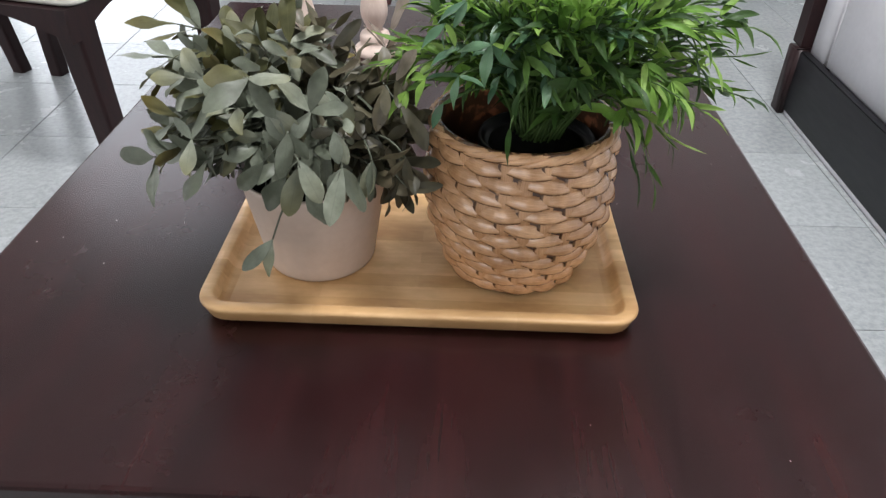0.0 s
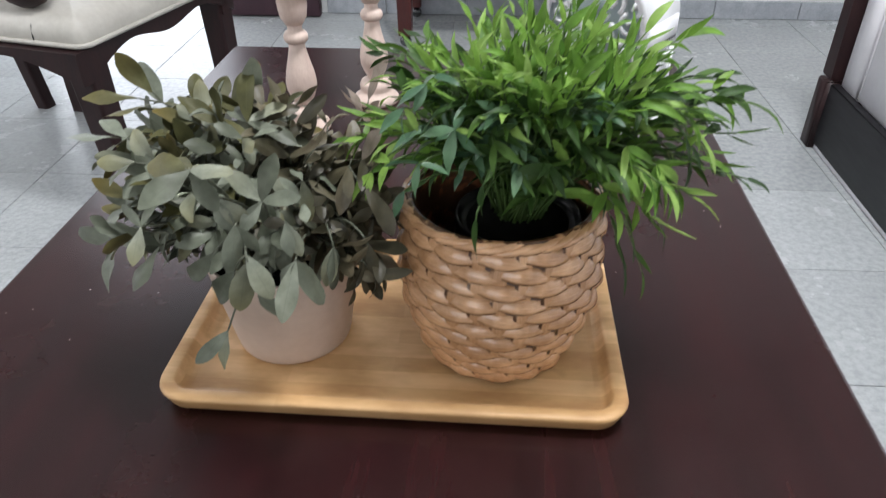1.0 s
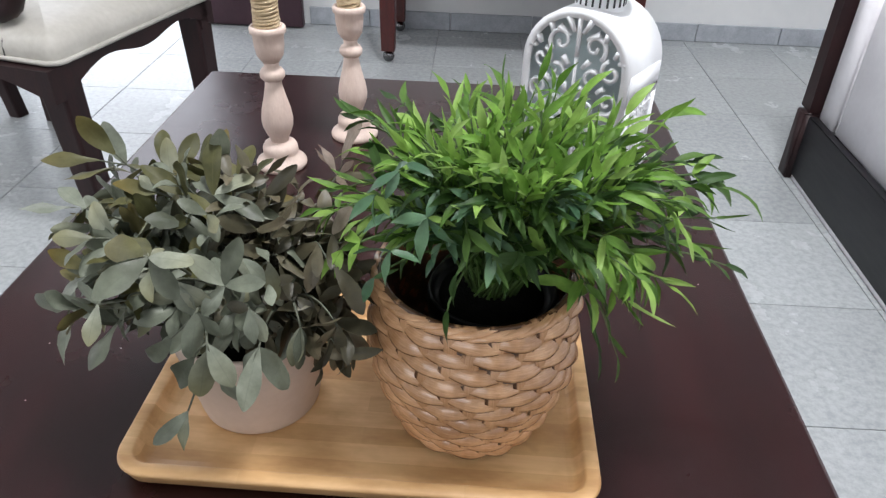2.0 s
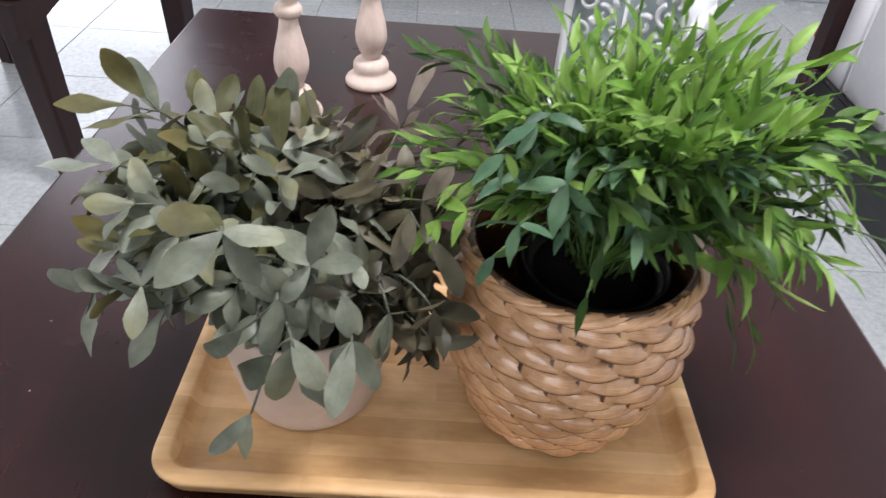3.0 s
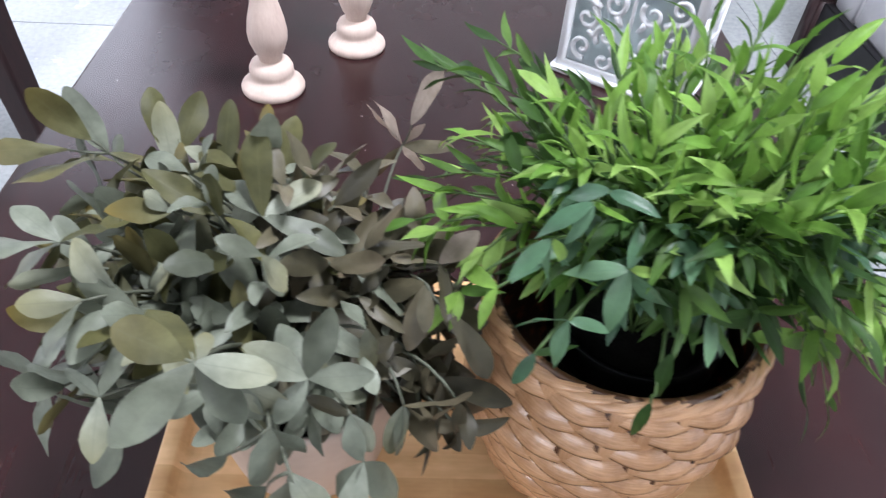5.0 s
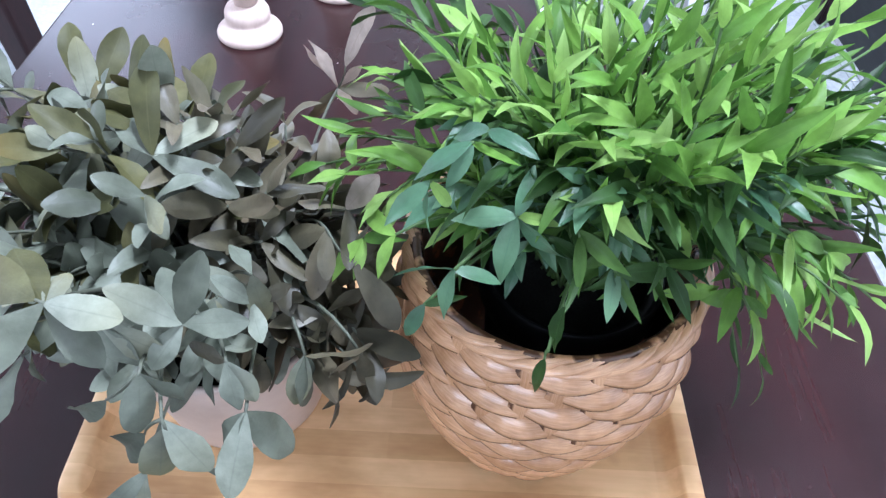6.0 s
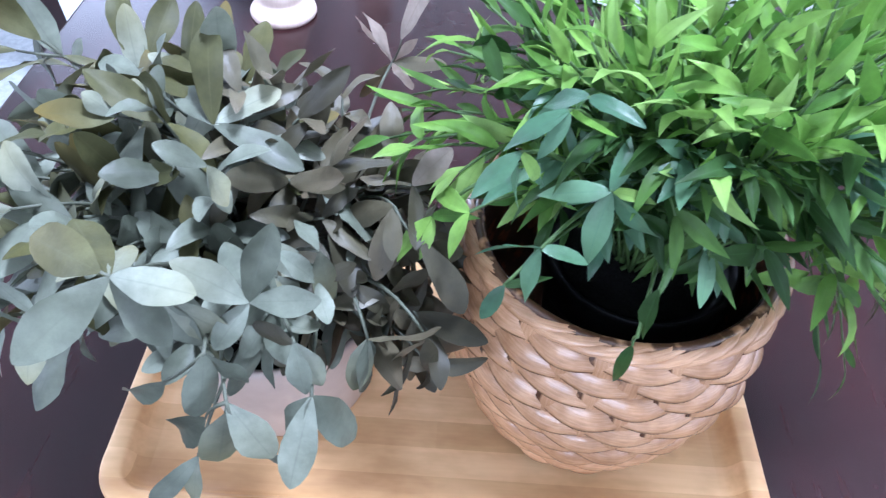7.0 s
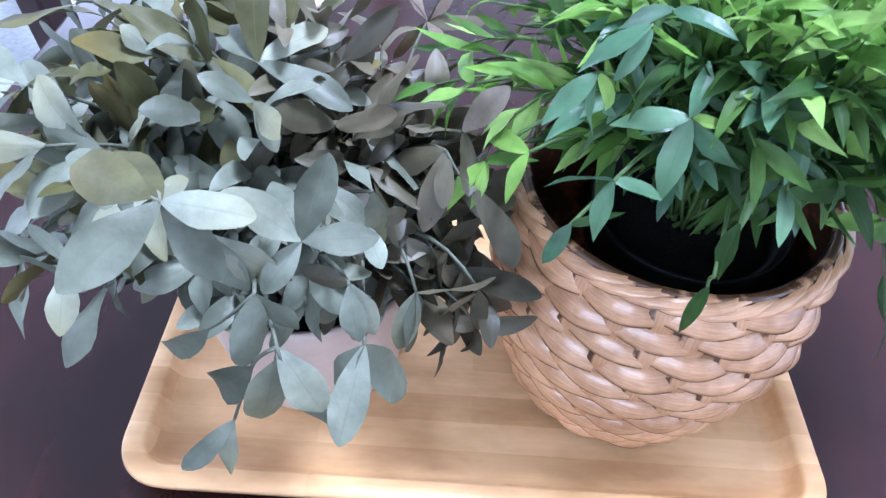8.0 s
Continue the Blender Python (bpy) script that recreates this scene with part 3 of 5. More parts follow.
def spray(owner, base, tip, rise, leaves, meshes, stem_mat, rg, spread, up, start=0.3, radius=0.0011, whorl=0, size=(0.8, 1.1), centre=None, name="leaf", keep=True):
    """A stem from base to tip that rises first, with leaves along it and at its end."""
    base, tip = Vector(base), Vector(tip)
    if whorl < 4:
        tip = tip - (tip - base).normalized() * 0.021
    mid = base.lerp(tip, 0.45) + Vector((0, 0, rise)) + jitter(rg, 0.006)
    pts = bez(base, mid, tip, 8)
    put("stem", mesh_of("stem", tube(pts, radius, 5, 0.5), stem_mat), owner, local=False)
    made = []
    for k in range(leaves):
        s = start + (1 - start) * (k + 0.5 * rg.random()) / leaves
        i = min(int(s * 8), 7)
        p = pts[i].lerp(pts[i + 1], s * 8 - i)
        d = (pts[i + 1] - pts[i]).normalized()
        side = d.cross(Vector((0, 0, 1)))
        side = (side if side.length > 0.1 else Vector((1, 0, 0))).normalized()
        side = Matrix.Rotation(rg.uniform(-0.9, 0.9), 3, d) @ side * (1 if k % 2 else -1)
        along = d * math.cos(spread) + side * math.sin(spread) + jitter(rg, 0.24)
        face = (p - centre).normalized() * 0.7 + Vector((0, 0, up)) + jitter(rg, 0.55)
        made.append((p, along, face))
    d = (pts[-1] - pts[-2]).normalized()
    made.append((pts[-1], d + jitter(rg, 0.12), (tip - centre).normalized() + Vector((0, 0, up)) + jitter(rg, 0.2)))
    for k in range(whorl):
        q = Matrix.Rotation(2 * math.pi * k / whorl + rg.uniform(-0.5, 0.5), 3, d) @ d.orthogonal().normalized()
        made.append((pts[-1] - d * 0.003, q * 0.93 + d * 0.2, d + Vector((0, 0, up)) + jitter(rg, 0.15)))
    return [(rg.choice(meshes), leaf_pose(p, a, f, rg.uniform(*size))) for p, a, f in made]


def sprig(owner, base, tip, rise, meshes, stem_mat, rg, first, gap, spread, end_pair, size, droop=0.0):
    """A stem with leaves in opposite pairs, each pair turned across the last, faces towards the tip."""
    base, tip = Vector(base), Vector(tip)
    tip = tip - (tip - base).normalized() * (0.016 if end_pair < 4 else 0.0)
    pts = bez(base, base.lerp(tip, 0.45) + Vector((0, 0, rise)) + jitter(rg, 0.006), tip, 10)
    put("stem", mesh_of("stem", tube(pts, 0.0012, 5, 0.55), stem_mat), owner, local=False)
    length = sum((q - p).length for p, q in zip(pts, pts[1:]))
    made, run, turn, nxt = [], 0.0, rg.uniform(0, math.pi), first * length
    for p, q in zip(pts, pts[1:]):
        seg, d = (q - p).length, (q - p).normalized()
        while nxt <= run + seg and nxt < length - 0.006:
            at = p + d * (nxt - run)
            for hand in (0, math.pi):
                if rg.random() < 0.9:
                    side = Matrix.Rotation(turn + hand + rg.uniform(-0.35, 0.35), 3, d) @ d.orthogonal().normalized()
                    sp = spread + rg.uniform(-0.3, 0.3)
                    made.append((at, d * math.cos(sp) + side * math.sin(sp) + Vector((0, 0, -droop)), d + Vector((0, 0, 0.35)) + jitter(rg, 0.3), 1.0))
            turn += math.pi / 2 + rg.uniform(-0.3, 0.3)
            nxt += gap * rg.uniform(0.75, 1.25)
        run += seg
    d = (pts[-1] - pts[-2]).normalized()
    for k in range(max(end_pair, 1)):
        side = Matrix.Rotation(turn + 2 * math.pi * k / max(end_pair, 1) + rg.uniform(-0.4, 0.4), 3, d) @ d.orthogonal().normalized()
        sp = 1.25 if end_pair >= 4 else 0.45 + rg.uniform(-0.2, 0.3)
        made.append((pts[-1] - d * 0.001, d * math.cos(sp) + side * math.sin(sp), d + Vector((0, 0, 0.4)) + jitter(rg, 0.2), 0.9))
    return [(rg.choice(meshes), leaf_pose(p, a, f, k * rg.uniform(*size))) for p, a, f, k in made]


def twig(owner, base, node, tips, kinds, stem_mat, rg, centre, rise, made, longest=0.040):
    """A stem from base to a node, and leaves from the node to given tips."""
    base, node = Vector(base), Vector(node)
    pts = bez(base, base.lerp(node, 0.5) + Vector((0, 0, rise)) + jitter(rg, 0.004), node, 9)
    put("stem", mesh_of("stem", tube(pts, 0.0012, 5, 0.6), stem_mat), owner, local=False)
    for kind, tip in tips:
        d = Vector(tip) - node
        me = rg.choice(kinds[kind])
        reach = max(v.co.x for v in me.vertices)
        at = node
        if d.length > longest:
            at = Vector(tip) - d.normalized() * (longest - 0.003)
            put("stem", mesh_of("stem", tube(bez(node, node.lerp(at, 0.5) + jitter(rg, 0.002), at, 4), 0.0008, 4, 0.7), stem_mat), owner, local=False)
            d = Vector(tip) - at
        face = (Vector(tip) - centre).normalized() * 0.6 + Vector((0, -0.25, 0.65)) + jitter(rg, 0.36)
        made.append((me, leaf_pose(at, d, face, max(d.length, 0.018) / reach)))


sage_c = Vector((PX - 0.005, PY - 0.005, 0.585))


def sage_base():
    q, r = rg.uniform(0, 2 * math.pi), rg.uniform(0.005, 0.035)
    return Vector((PX + r * math.cos(q), PY + r * math.sin(q), BZ + 0.078))


sage_leaves = []


def sage_twig(node, *tips):
    twig(sage, sage_base(), node, tips, SAGE_KINDS, M_STEM_SAGE, rg, sage_c, 0.03 if node[2] > 0.6 else 0.06, sage_leaves)


# twigs on the outside of the crown: node, then the kind and tip of each leaf
sage_twig((-0.174, 0.128, 0.645), ("olive", (-0.223, 0.111, 0.661)), ("olive", (-0.198, 0.119, 0.685)), ("olive", (-0.213, 0.109, 0.645)), ("sage", (-0.194, 0.139, 0.672)), ("olive", (-0.143, 0.129, 0.639)))
sage_twig((-0.174, 0.067, 0.645), ("sage", (-0.207, 0.055, 0.658)), ("pale", (-0.203, 0.059, 0.628)), ("olive", (-0.197, 0.061, 0.619)), ("olive", (-0.158, 0.073, 0.652)), ("sage", (-0.195, 0.077, 0.657)))
sage_twig((-0.198, 0.055, 0.571), ("sage", (-0.237, 0.064, 0.565)), ("olive", (-0.207, 0.044, 0.552)), ("pale", (-0.199, 0.024, 0.547)), ("sage", (-0.168, 0.038, 0.588)), ("sage", (-0.200, 0.067, 0.588)))
sage_twig((-0.153, 0.019, 0.606), ("sage", (-0.154, -0.004, 0.594)), ("sage", (-0.159, 0.019, 0.616)), ("pale", (-0.140, 0.031, 0.630)))
sage_twig((-0.140, 0.041, 0.624), ("sage", (-0.176, 0.036, 0.643)), ("olive", (-0.161, 0.029, 0.614)), ("sage", (-0.158, 0.062, 0.637)))
sage_twig((-0.100, -0.004, 0.661), ("big", (-0.121, -0.031, 0.653)), ("big", (-0.084, -0.017, 0.643)), ("sage", (-0.074, -0.013, 0.669)), ("olivebig", (-0.137, 0.013, 0.660)), ("olive", (-0.125, 0.024, 0.659)), ("sage", (-0.100, 0.014, 0.659)))
sage_twig((-0.067, 0.011, 0.633), ("sage", (-0.043, 0.008, 0.640)), ("sage", (-0.079, -0.002, 0.620)), ("sage", (-0.059, 0.017, 0.661)), ("sage", (-0.082, 0.004, 0.658)), ("sage", (-0.081, 0.034, 0.639)))
sage_twig((-0.079, -0.006, 0.626), ("sage", (-0.082, -0.018, 0.597)), ("pale", (-0.122, -0.002, 0.575)), ("sage", (-0.068, -0.007, 0.606)))
sage_twig((-0.072, -0.015, 0.611), ("sage", (-0.057, -0.024, 0.585)), ("sage", (-0.080, -0.024, 0.570)), ("sage", (-0.104, -0.012, 0.568)), ("sage", (-0.063, -0.020, 0.561)))
sage_twig((-0.051, 0.002, 0.624), ("sage", (-0.048, -0.009, 0.606)), ("sage", (-0.042, -0.003, 0.602)), ("dark", (-0.071, 0.012, 0.616)))
sage_twig((-0.046, -0.005, 0.601), ("sage", (-0.027, -0.006, 0.569)), ("sage", (-0.059, -0.012, 0.586)), ("pale", (-0.054, -0.031, 0.573)))
sage_twig((-0.047, 0.034, 0.635), ("pale", (-0.043, 0.030, 0.605)), ("sage", (-0.054, 0.044, 0.637)))
sage_twig((-0.031, 0.031, 0.587), ("dark", (-0.001, 0.026, 0.597)), ("sage", (-0.028, 0.021, 0.558)), ("sage", (-0.036, 0.019, 0.562)))
sage_twig((-0.007, 0.031, 0.590), ("dark", (-0.003, 0.029, 0.565)), ("dark", (-0.023, 0.029, 0.564)))
sage_twig((-0.089, 0.055, 0.653), ("sage", (-0.104, 0.051, 0.665)), ("sage", (-0.078, 0.035, 0.656)), ("sage", (-0.080, 0.044, 0.643)))
sage_twig((-0.092, 0.076, 0.655), ("pale", (-0.057, 0.065, 0.652)), ("sage", (-0.070, 0.092, 0.664)), ("olive", (-0.097, 0.098, 0.685)), ("sage", (-0.112, 0.096, 0.661)))
sage_twig((-0.155, 0.152, 0.619), ("olive", (-0.172, 0.180, 0.651)), ("sage", (-0.163, 0.170, 0.648)), ("olive", (-0.143, 0.186, 0.646)), ("sage", (-0.131, 0.144, 0.629)))
sage_twig((-0.123, 0.134, 0.633), ("olive", (-0.123, 0.157, 0.660)), ("pale", (-0.145, 0.145, 0.641)), ("olive", (-0.134, 0.125, 0.642)))
sage_twig((-0.094, 0.124, 0.628), ("olive", (-0.092, 0.152, 0.656)), ("olive", (-0.113, 0.156, 0.646)))
sage_twig((-0.108, 0.093, 0.620), ("sage", (-0.110, 0.126, 0.647)), ("sage", (-0.087, 0.074, 0.638)), ("pale", (-0.100, 0.094, 0.634)))
sage_twig((-0.089, 0.095, 0.641), ("sage", (-0.069, 0.106, 0.652)), ("pale", (-0.053, 0.085, 0.638)))
sage_twig((-0.096, 0.008, 0.637), ("sage", (-0.085, 0.001, 0.615)), ("sage", (-0.071, 0.002, 0.618)))
sage_twig((-0.137, 0.082, 0.625), ("sage", (-0.157, 0.082, 0.627)), ("sage", (-0.128, 0.093, 0.627)), ("dark", (-0.132, 0.104, 0.640)))
sage_twig((-0.037, 0.194, 0.609), ("beige", (-0.051, 0.210, 0.631)), ("beige", (-0.056, 0.218, 0.624)), ("beige", (-0.020, 0.196, 0.658)), ("dark", (-0.009, 0.184, 0.619)), ("dark", (-0.052, 0.183, 0.591)), ("beige", (-0.024, 0.174, 0.612)), ("beige", (-0.027, 0.204, 0.619)))
sage_twig((-0.041, 0.103, 0.616), ("brown", (-0.028, 0.125, 0.632)), ("beige", (-0.056, 0.113, 0.614)), ("brown", (-0.057, 0.062, 0.603)), ("dark", (-0.074, 0.123, 0.613)))
sage_twig((-0.017, 0.079, 0.628), ("beige", (-0.005, 0.070, 0.654)), ("dark", (-0.010, 0.053, 0.623)), ("dark", (-0.042, 0.094, 0.622)))
sage_twig((-0.023, 0.064, 0.630), ("dark", (-0.023, 0.048, 0.616)), ("dark", (-0.049, 0.073, 0.612)), ("dark", (0.011, 0.041, 0.595)), ("dark", (-0.030, 0.047, 0.602)))
sage_twig((-0.056, 0.083, 0.621), ("dark", (-0.069, 0.104, 0.624)), ("sage", (-0.028, 0.063, 0.616)), ("dark", (-0.048, 0.062, 0.604)), ("dark", (-0.035, 0.042, 0.603)))
sage_twig((-0.026, 0.051, 0.590), ("dark", (-0.006, 0.052, 0.603)), ("dark", (-0.033, 0.040, 0.581)), ("dark", (-0.012, 0.050, 0.568)), ("dark", (-0.047, 0.041, 0.595)))
sage_twig((-0.049, 0.033, 0.619), ("sage", (-0.066, 0.034, 0.636)), ("sage", (-0.044, 0.017, 0.619)), ("dark", (-0.034, 0.043, 0.617)), ("pale", (-0.055, 0.024, 0.641)))
sage_twig((-0.101, -0.001, 0.538), ("pale", (-0.120, -0.019, 0.522)), ("pale", (-0.106, -0.017, 0.516)))
# the rest of the crown
N_S = 58
for k in range(N_S):
    az = 2 * math.pi * (k * 0.618 % 1.0)
    t = ((k + 0.5) / N_S) ** 0.75
    rho = (0.015 + 0.092 * t) * (1.12 if math.cos(az) < -0.2 else 0.9)
    zt = 0.668 - 0.085 * t ** 1.6 + rg.uniform(-0.014, 0.010)
    tip = (PX - 0.010 + rho * math.cos(az), PY - 0.006 + rho * math.sin(az) * 0.85, zt)
    if (Vector(tip) - Vector((-0.098, -0.004, 0.655))).length < 0.05:
        continue
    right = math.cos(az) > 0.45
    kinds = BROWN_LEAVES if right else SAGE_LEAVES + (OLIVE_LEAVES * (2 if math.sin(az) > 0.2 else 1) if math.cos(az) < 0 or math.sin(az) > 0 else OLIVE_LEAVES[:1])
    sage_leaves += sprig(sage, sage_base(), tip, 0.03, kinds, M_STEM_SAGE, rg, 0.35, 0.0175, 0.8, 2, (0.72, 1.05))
# short sprigs that hang over the front of the pot
for k in range(24):
    az = math.radians(-165 + 150 * (k + 0.5) / 24 + rg.uniform(-6, 6))
    rho = rg.uniform(0.058, 0.088)
    tip = (PX + rho * math.cos(az), PY + rho * math.sin(az), rg.uniform(0.572, 0.622))
    sage_leaves += sprig(sage, sage_base(), tip, 0.04, SAGE_LEAVES if math.cos(az) < 0.5 else BROWN_LEAVES + SAGE_LEAVES[:3], M_STEM_SAGE, rg, 0.5, 0.014, 0.85, 2, (0.66, 0.95), 0.25)
# fuller side towards the armchair
for k in range(18):
    az = math.radians(150 + 95 * ((k * 0.618) % 1.0))
    rho = rg.uniform(0.07, 0.112)
    tip = (PX - 0.004 + rho * math.cos(az), PY + 0.9 * rho * math.sin(az), rg.uniform(0.575, 0.655))
    sage_leaves += sprig(sage, sage_base(), tip, 0.035, SAGE_LEAVES + OLIVE_LEAVES[:2], M_STEM_SAGE, rg, 0.45, 0.016, 0.8, 2, (0.78, 1.08), 0.1)
# brown sprigs between the two plants, all dark to put shade there
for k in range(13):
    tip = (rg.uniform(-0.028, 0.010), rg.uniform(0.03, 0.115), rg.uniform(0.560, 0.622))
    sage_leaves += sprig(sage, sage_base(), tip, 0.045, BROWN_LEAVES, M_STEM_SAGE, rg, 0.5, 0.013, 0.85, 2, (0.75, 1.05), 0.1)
# low inner sprigs, dark brown leaves mixed in as the crown's inner shade
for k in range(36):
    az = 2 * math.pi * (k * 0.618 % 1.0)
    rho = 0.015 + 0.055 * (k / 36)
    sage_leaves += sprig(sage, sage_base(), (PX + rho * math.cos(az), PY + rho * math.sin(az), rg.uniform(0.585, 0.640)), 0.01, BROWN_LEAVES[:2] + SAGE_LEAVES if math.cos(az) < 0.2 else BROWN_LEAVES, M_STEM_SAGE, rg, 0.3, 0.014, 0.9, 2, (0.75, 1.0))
foliage(sage, sage_leaves, (M_SAGE, M_OLIVE, M_SAGE_BROWN, M_BEIGE))

# ---- green plant in the basket ----
GX, GY = BX + 0.012, BY + 0.004
fern = thing("potted_plant", GX, GY, BZ + 0.0065, "artificial bright green slender-leaved plant in a glossy black pot", "potted plant")
part("inner_pot", lathe([(0.0010, 0.0), (0.0356, 0.0), (0.0374, 0.003), (0.0423, 0.088), (0.0454, 0.0895), (0.0467, 0.093), (0.0470, 0.109), (0.0463, 0.112), (0.0448, 0.112), (0.0439, 0.106), (0.0392, 0.104), (0.0010, 0.104)], 56), M_BLACK_POT, fern, "glossy black plastic nursery pot with a stepped rim")
part("filler", lathe([(0.001, 0.101), (0.0385, 0.101), (0.038, 0.106), (0.02, 0.115), (0.001, 0.120)], 24), M_SOIL, fern)
FERN = {}
for key, mat in (("lime", M_LIME), ("deep", M_DEEP), ("blue", M_BLUE)):
    FERN[key] = [leaf_mesh(key + "_leaf", l, w * 1.02, wd, fo, cu, mat, tw, 0.95 if key != "blue" else 0.85, 8, 4, 0.22) for l, w, wd, fo, cu, tw in ((
        (0.024, 0.0070, 0.45, 0.35, 0.5, 0.3), (0.021, 0.0062, 0.45, 0.4, 0.7, -0.4), (0.027, 0.0074, 0.42, 0.3, 0.35, 0.2)) if key == "blue" else (
        (0.030, 0.0066, 0.42, 0.55, 0.9, 0.5), (0.026, 0.0064, 0.42, 0.45, 0.6, -0.7), (0.035, 0.0068, 0.40, 0.50, 1.1, 0.6), (0.023, 0.0064, 0.44, 0.4, 0.5, 0.2), (0.032, 0.0054, 0.38, 0.6, -0.5, -0.4)))]
FERN["slim"] = [leaf_mesh("slim_leaf", 0.036, 0.0050, 0.36, 0.4, 0.5, M_DEEP, 0.9, 0.95, 8, 2)]
rg = random.Random(5)
fern_c = Vector((GX, GY, 0.61))
fern_leaves = []


def fern_base():
    q, r = rg.uniform(0, 2 * math.pi), rg.uniform(0.0, 0.022)
    return Vector((GX + r * math.cos(q), GY + r * math.sin(q), BZ + 0.122))


def fern_twig(node, *tips):
    twig(fern, fern_base(), node, tips, FERN, M_STEM_GREEN, rg, fern_c, 0.045 if node[2] > 0.63 else 0.09, fern_leaves, 0.036)


# sprays on the outside of the crown: node, then the kind and tip of each leaf
fern_twig((0.049, 0.034, 0.673), ("blue", (0.065, 0.024, 0.658)), ("blue", (0.043, 0.021, 0.649)), ("blue", (0.026, 0.035, 0.670)), ("lime", (0.061, 0.034, 0.671)), ("blue", (0.053, 0.040, 0.682)))
fern_twig((0.029, 0.024, 0.655), ("blue", (0.023, 0.015, 0.636)), ("blue", (0.008, 0.024, 0.658)), ("blue", (0.042, 0.024, 0.653)))
fern_twig((0.019, 0.023, 0.636), ("blue", (0.011, 0.017, 0.623)), ("deep", (0.031, 0.023, 0.641)))
fern_twig((0.037, 0.041, 0.703), ("blue", (0.047, 0.031, 0.706)), ("blue", (0.023, 0.056, 0.690)))
fern_twig((0.032, 0.041, 0.698), ("blue", (0.012, 0.036, 0.687)), ("blue", (0.028, 0.036, 0.689)), ("lime", (0.046, 0.045, 0.684)))
fern_twig((0.019, 0.036, 0.685), ("blue", (0.004, 0.025, 0.675)), ("blue", (0.017, 0.030, 0.675)), ("lime", (0.030, 0.035, 0.672)))
fern_twig((0.074, 0.028, 0.656), ("deep", (0.068, 0.015, 0.645)), ("deep", (0.083, 0.033, 0.656)), ("deep", (0.064, 0.034, 0.666)))
fern_twig((0.068, 0.015, 0.649), ("deep", (0.063, 0.008, 0.629)))
fern_twig((0.064, 0.008, 0.632), ("slim", (0.061, 0.007, 0.594)))
fern_twig((0.088, 0.033, 0.648), ("deep", (0.114, 0.033, 0.650)), ("deep", (0.098, 0.024, 0.632)))
fern_twig((0.112, 0.042, 0.627), ("lime", (0.139, 0.042, 0.631)), ("lime", (0.160, 0.051, 0.614)))
fern_twig((0.105, 0.053, 0.664), ("lime", (0.128, 0.042, 0.635)), ("deep", (0.090, 0.043, 0.650)), ("lime", (0.112, 0.053, 0.669)))
fern_twig((0.136, 0.062, 0.650), ("lime", (0.157, 0.052, 0.629)), ("lime", (0.122, 0.063, 0.652)))
fern_twig((-0.008, 0.063, 0.627), ("lime", (-0.025, 0.053, 0.614)), ("lime", (-0.009, 0.053, 0.618)), ("lime", (0.003, 0.054, 0.640)))
fern_twig((0.006, 0.054, 0.640), ("lime", (-0.004, 0.043, 0.627)), ("lime", (-0.016, 0.074, 0.637)))
fern_twig((-0.014, 0.094, 0.640), ("lime", (-0.036, 0.084, 0.631)), ("lime", (-0.026, 0.125, 0.643)))
fern_twig((0.180, 0.062, 0.642), ("lime", (0.191, 0.041, 0.611)), ("lime", (0.171, 0.041, 0.611)))
fern_twig((0.190, 0.083, 0.666), ("lime", (0.220, 0.062, 0.639)), ("deep", (0.205, 0.062, 0.623)), ("lime", (0.219, 0.083, 0.655)))
fern_twig((0.214, 0.103, 0.674), ("deep", (0.237, 0.103, 0.673)), ("lime", (0.237, 0.093, 0.662)), ("lime", (0.227, 0.113, 0.687)), ("deep", (0.251, 0.103, 0.662)))
fern_twig((0.153, 0.048, 0.658), ("lime", (0.168, 0.032, 0.636)), ("lime", (0.148, 0.027, 0.640)), ("lime", (0.174, 0.048, 0.649)))
fern_twig((0.174, 0.052, 0.644), ("lime", (0.188, 0.037, 0.617)), ("lime", (0.171, 0.034, 0.622)), ("lime", (0.196, 0.052, 0.634)))
for tx, ty, tz, kind in ((0.207, 0.054, 0.693, "deep"), (-0.014, 0.065, 0.654, "lime"), (-0.034, 0.198, 0.677, "deep"), (-0.018, 0.173, 0.687, "deep"), (0.002, 0.212, 0.687, "deep"), (0.231, 0.114, 0.692, "deep"), (0.216, 0.144, 0.711, "lime"), (0.197, 0.051, 0.605, "lime")):
    fern_leaves += spray(fern, fern_base(), (tx, ty, tz), 0.055, 8, FERN[kind], M_STEM_GREEN, rg, 0.5, 0.7, 0.45, 0.0010, 0, (0.8, 1.1), fern_c)
N_F = 172
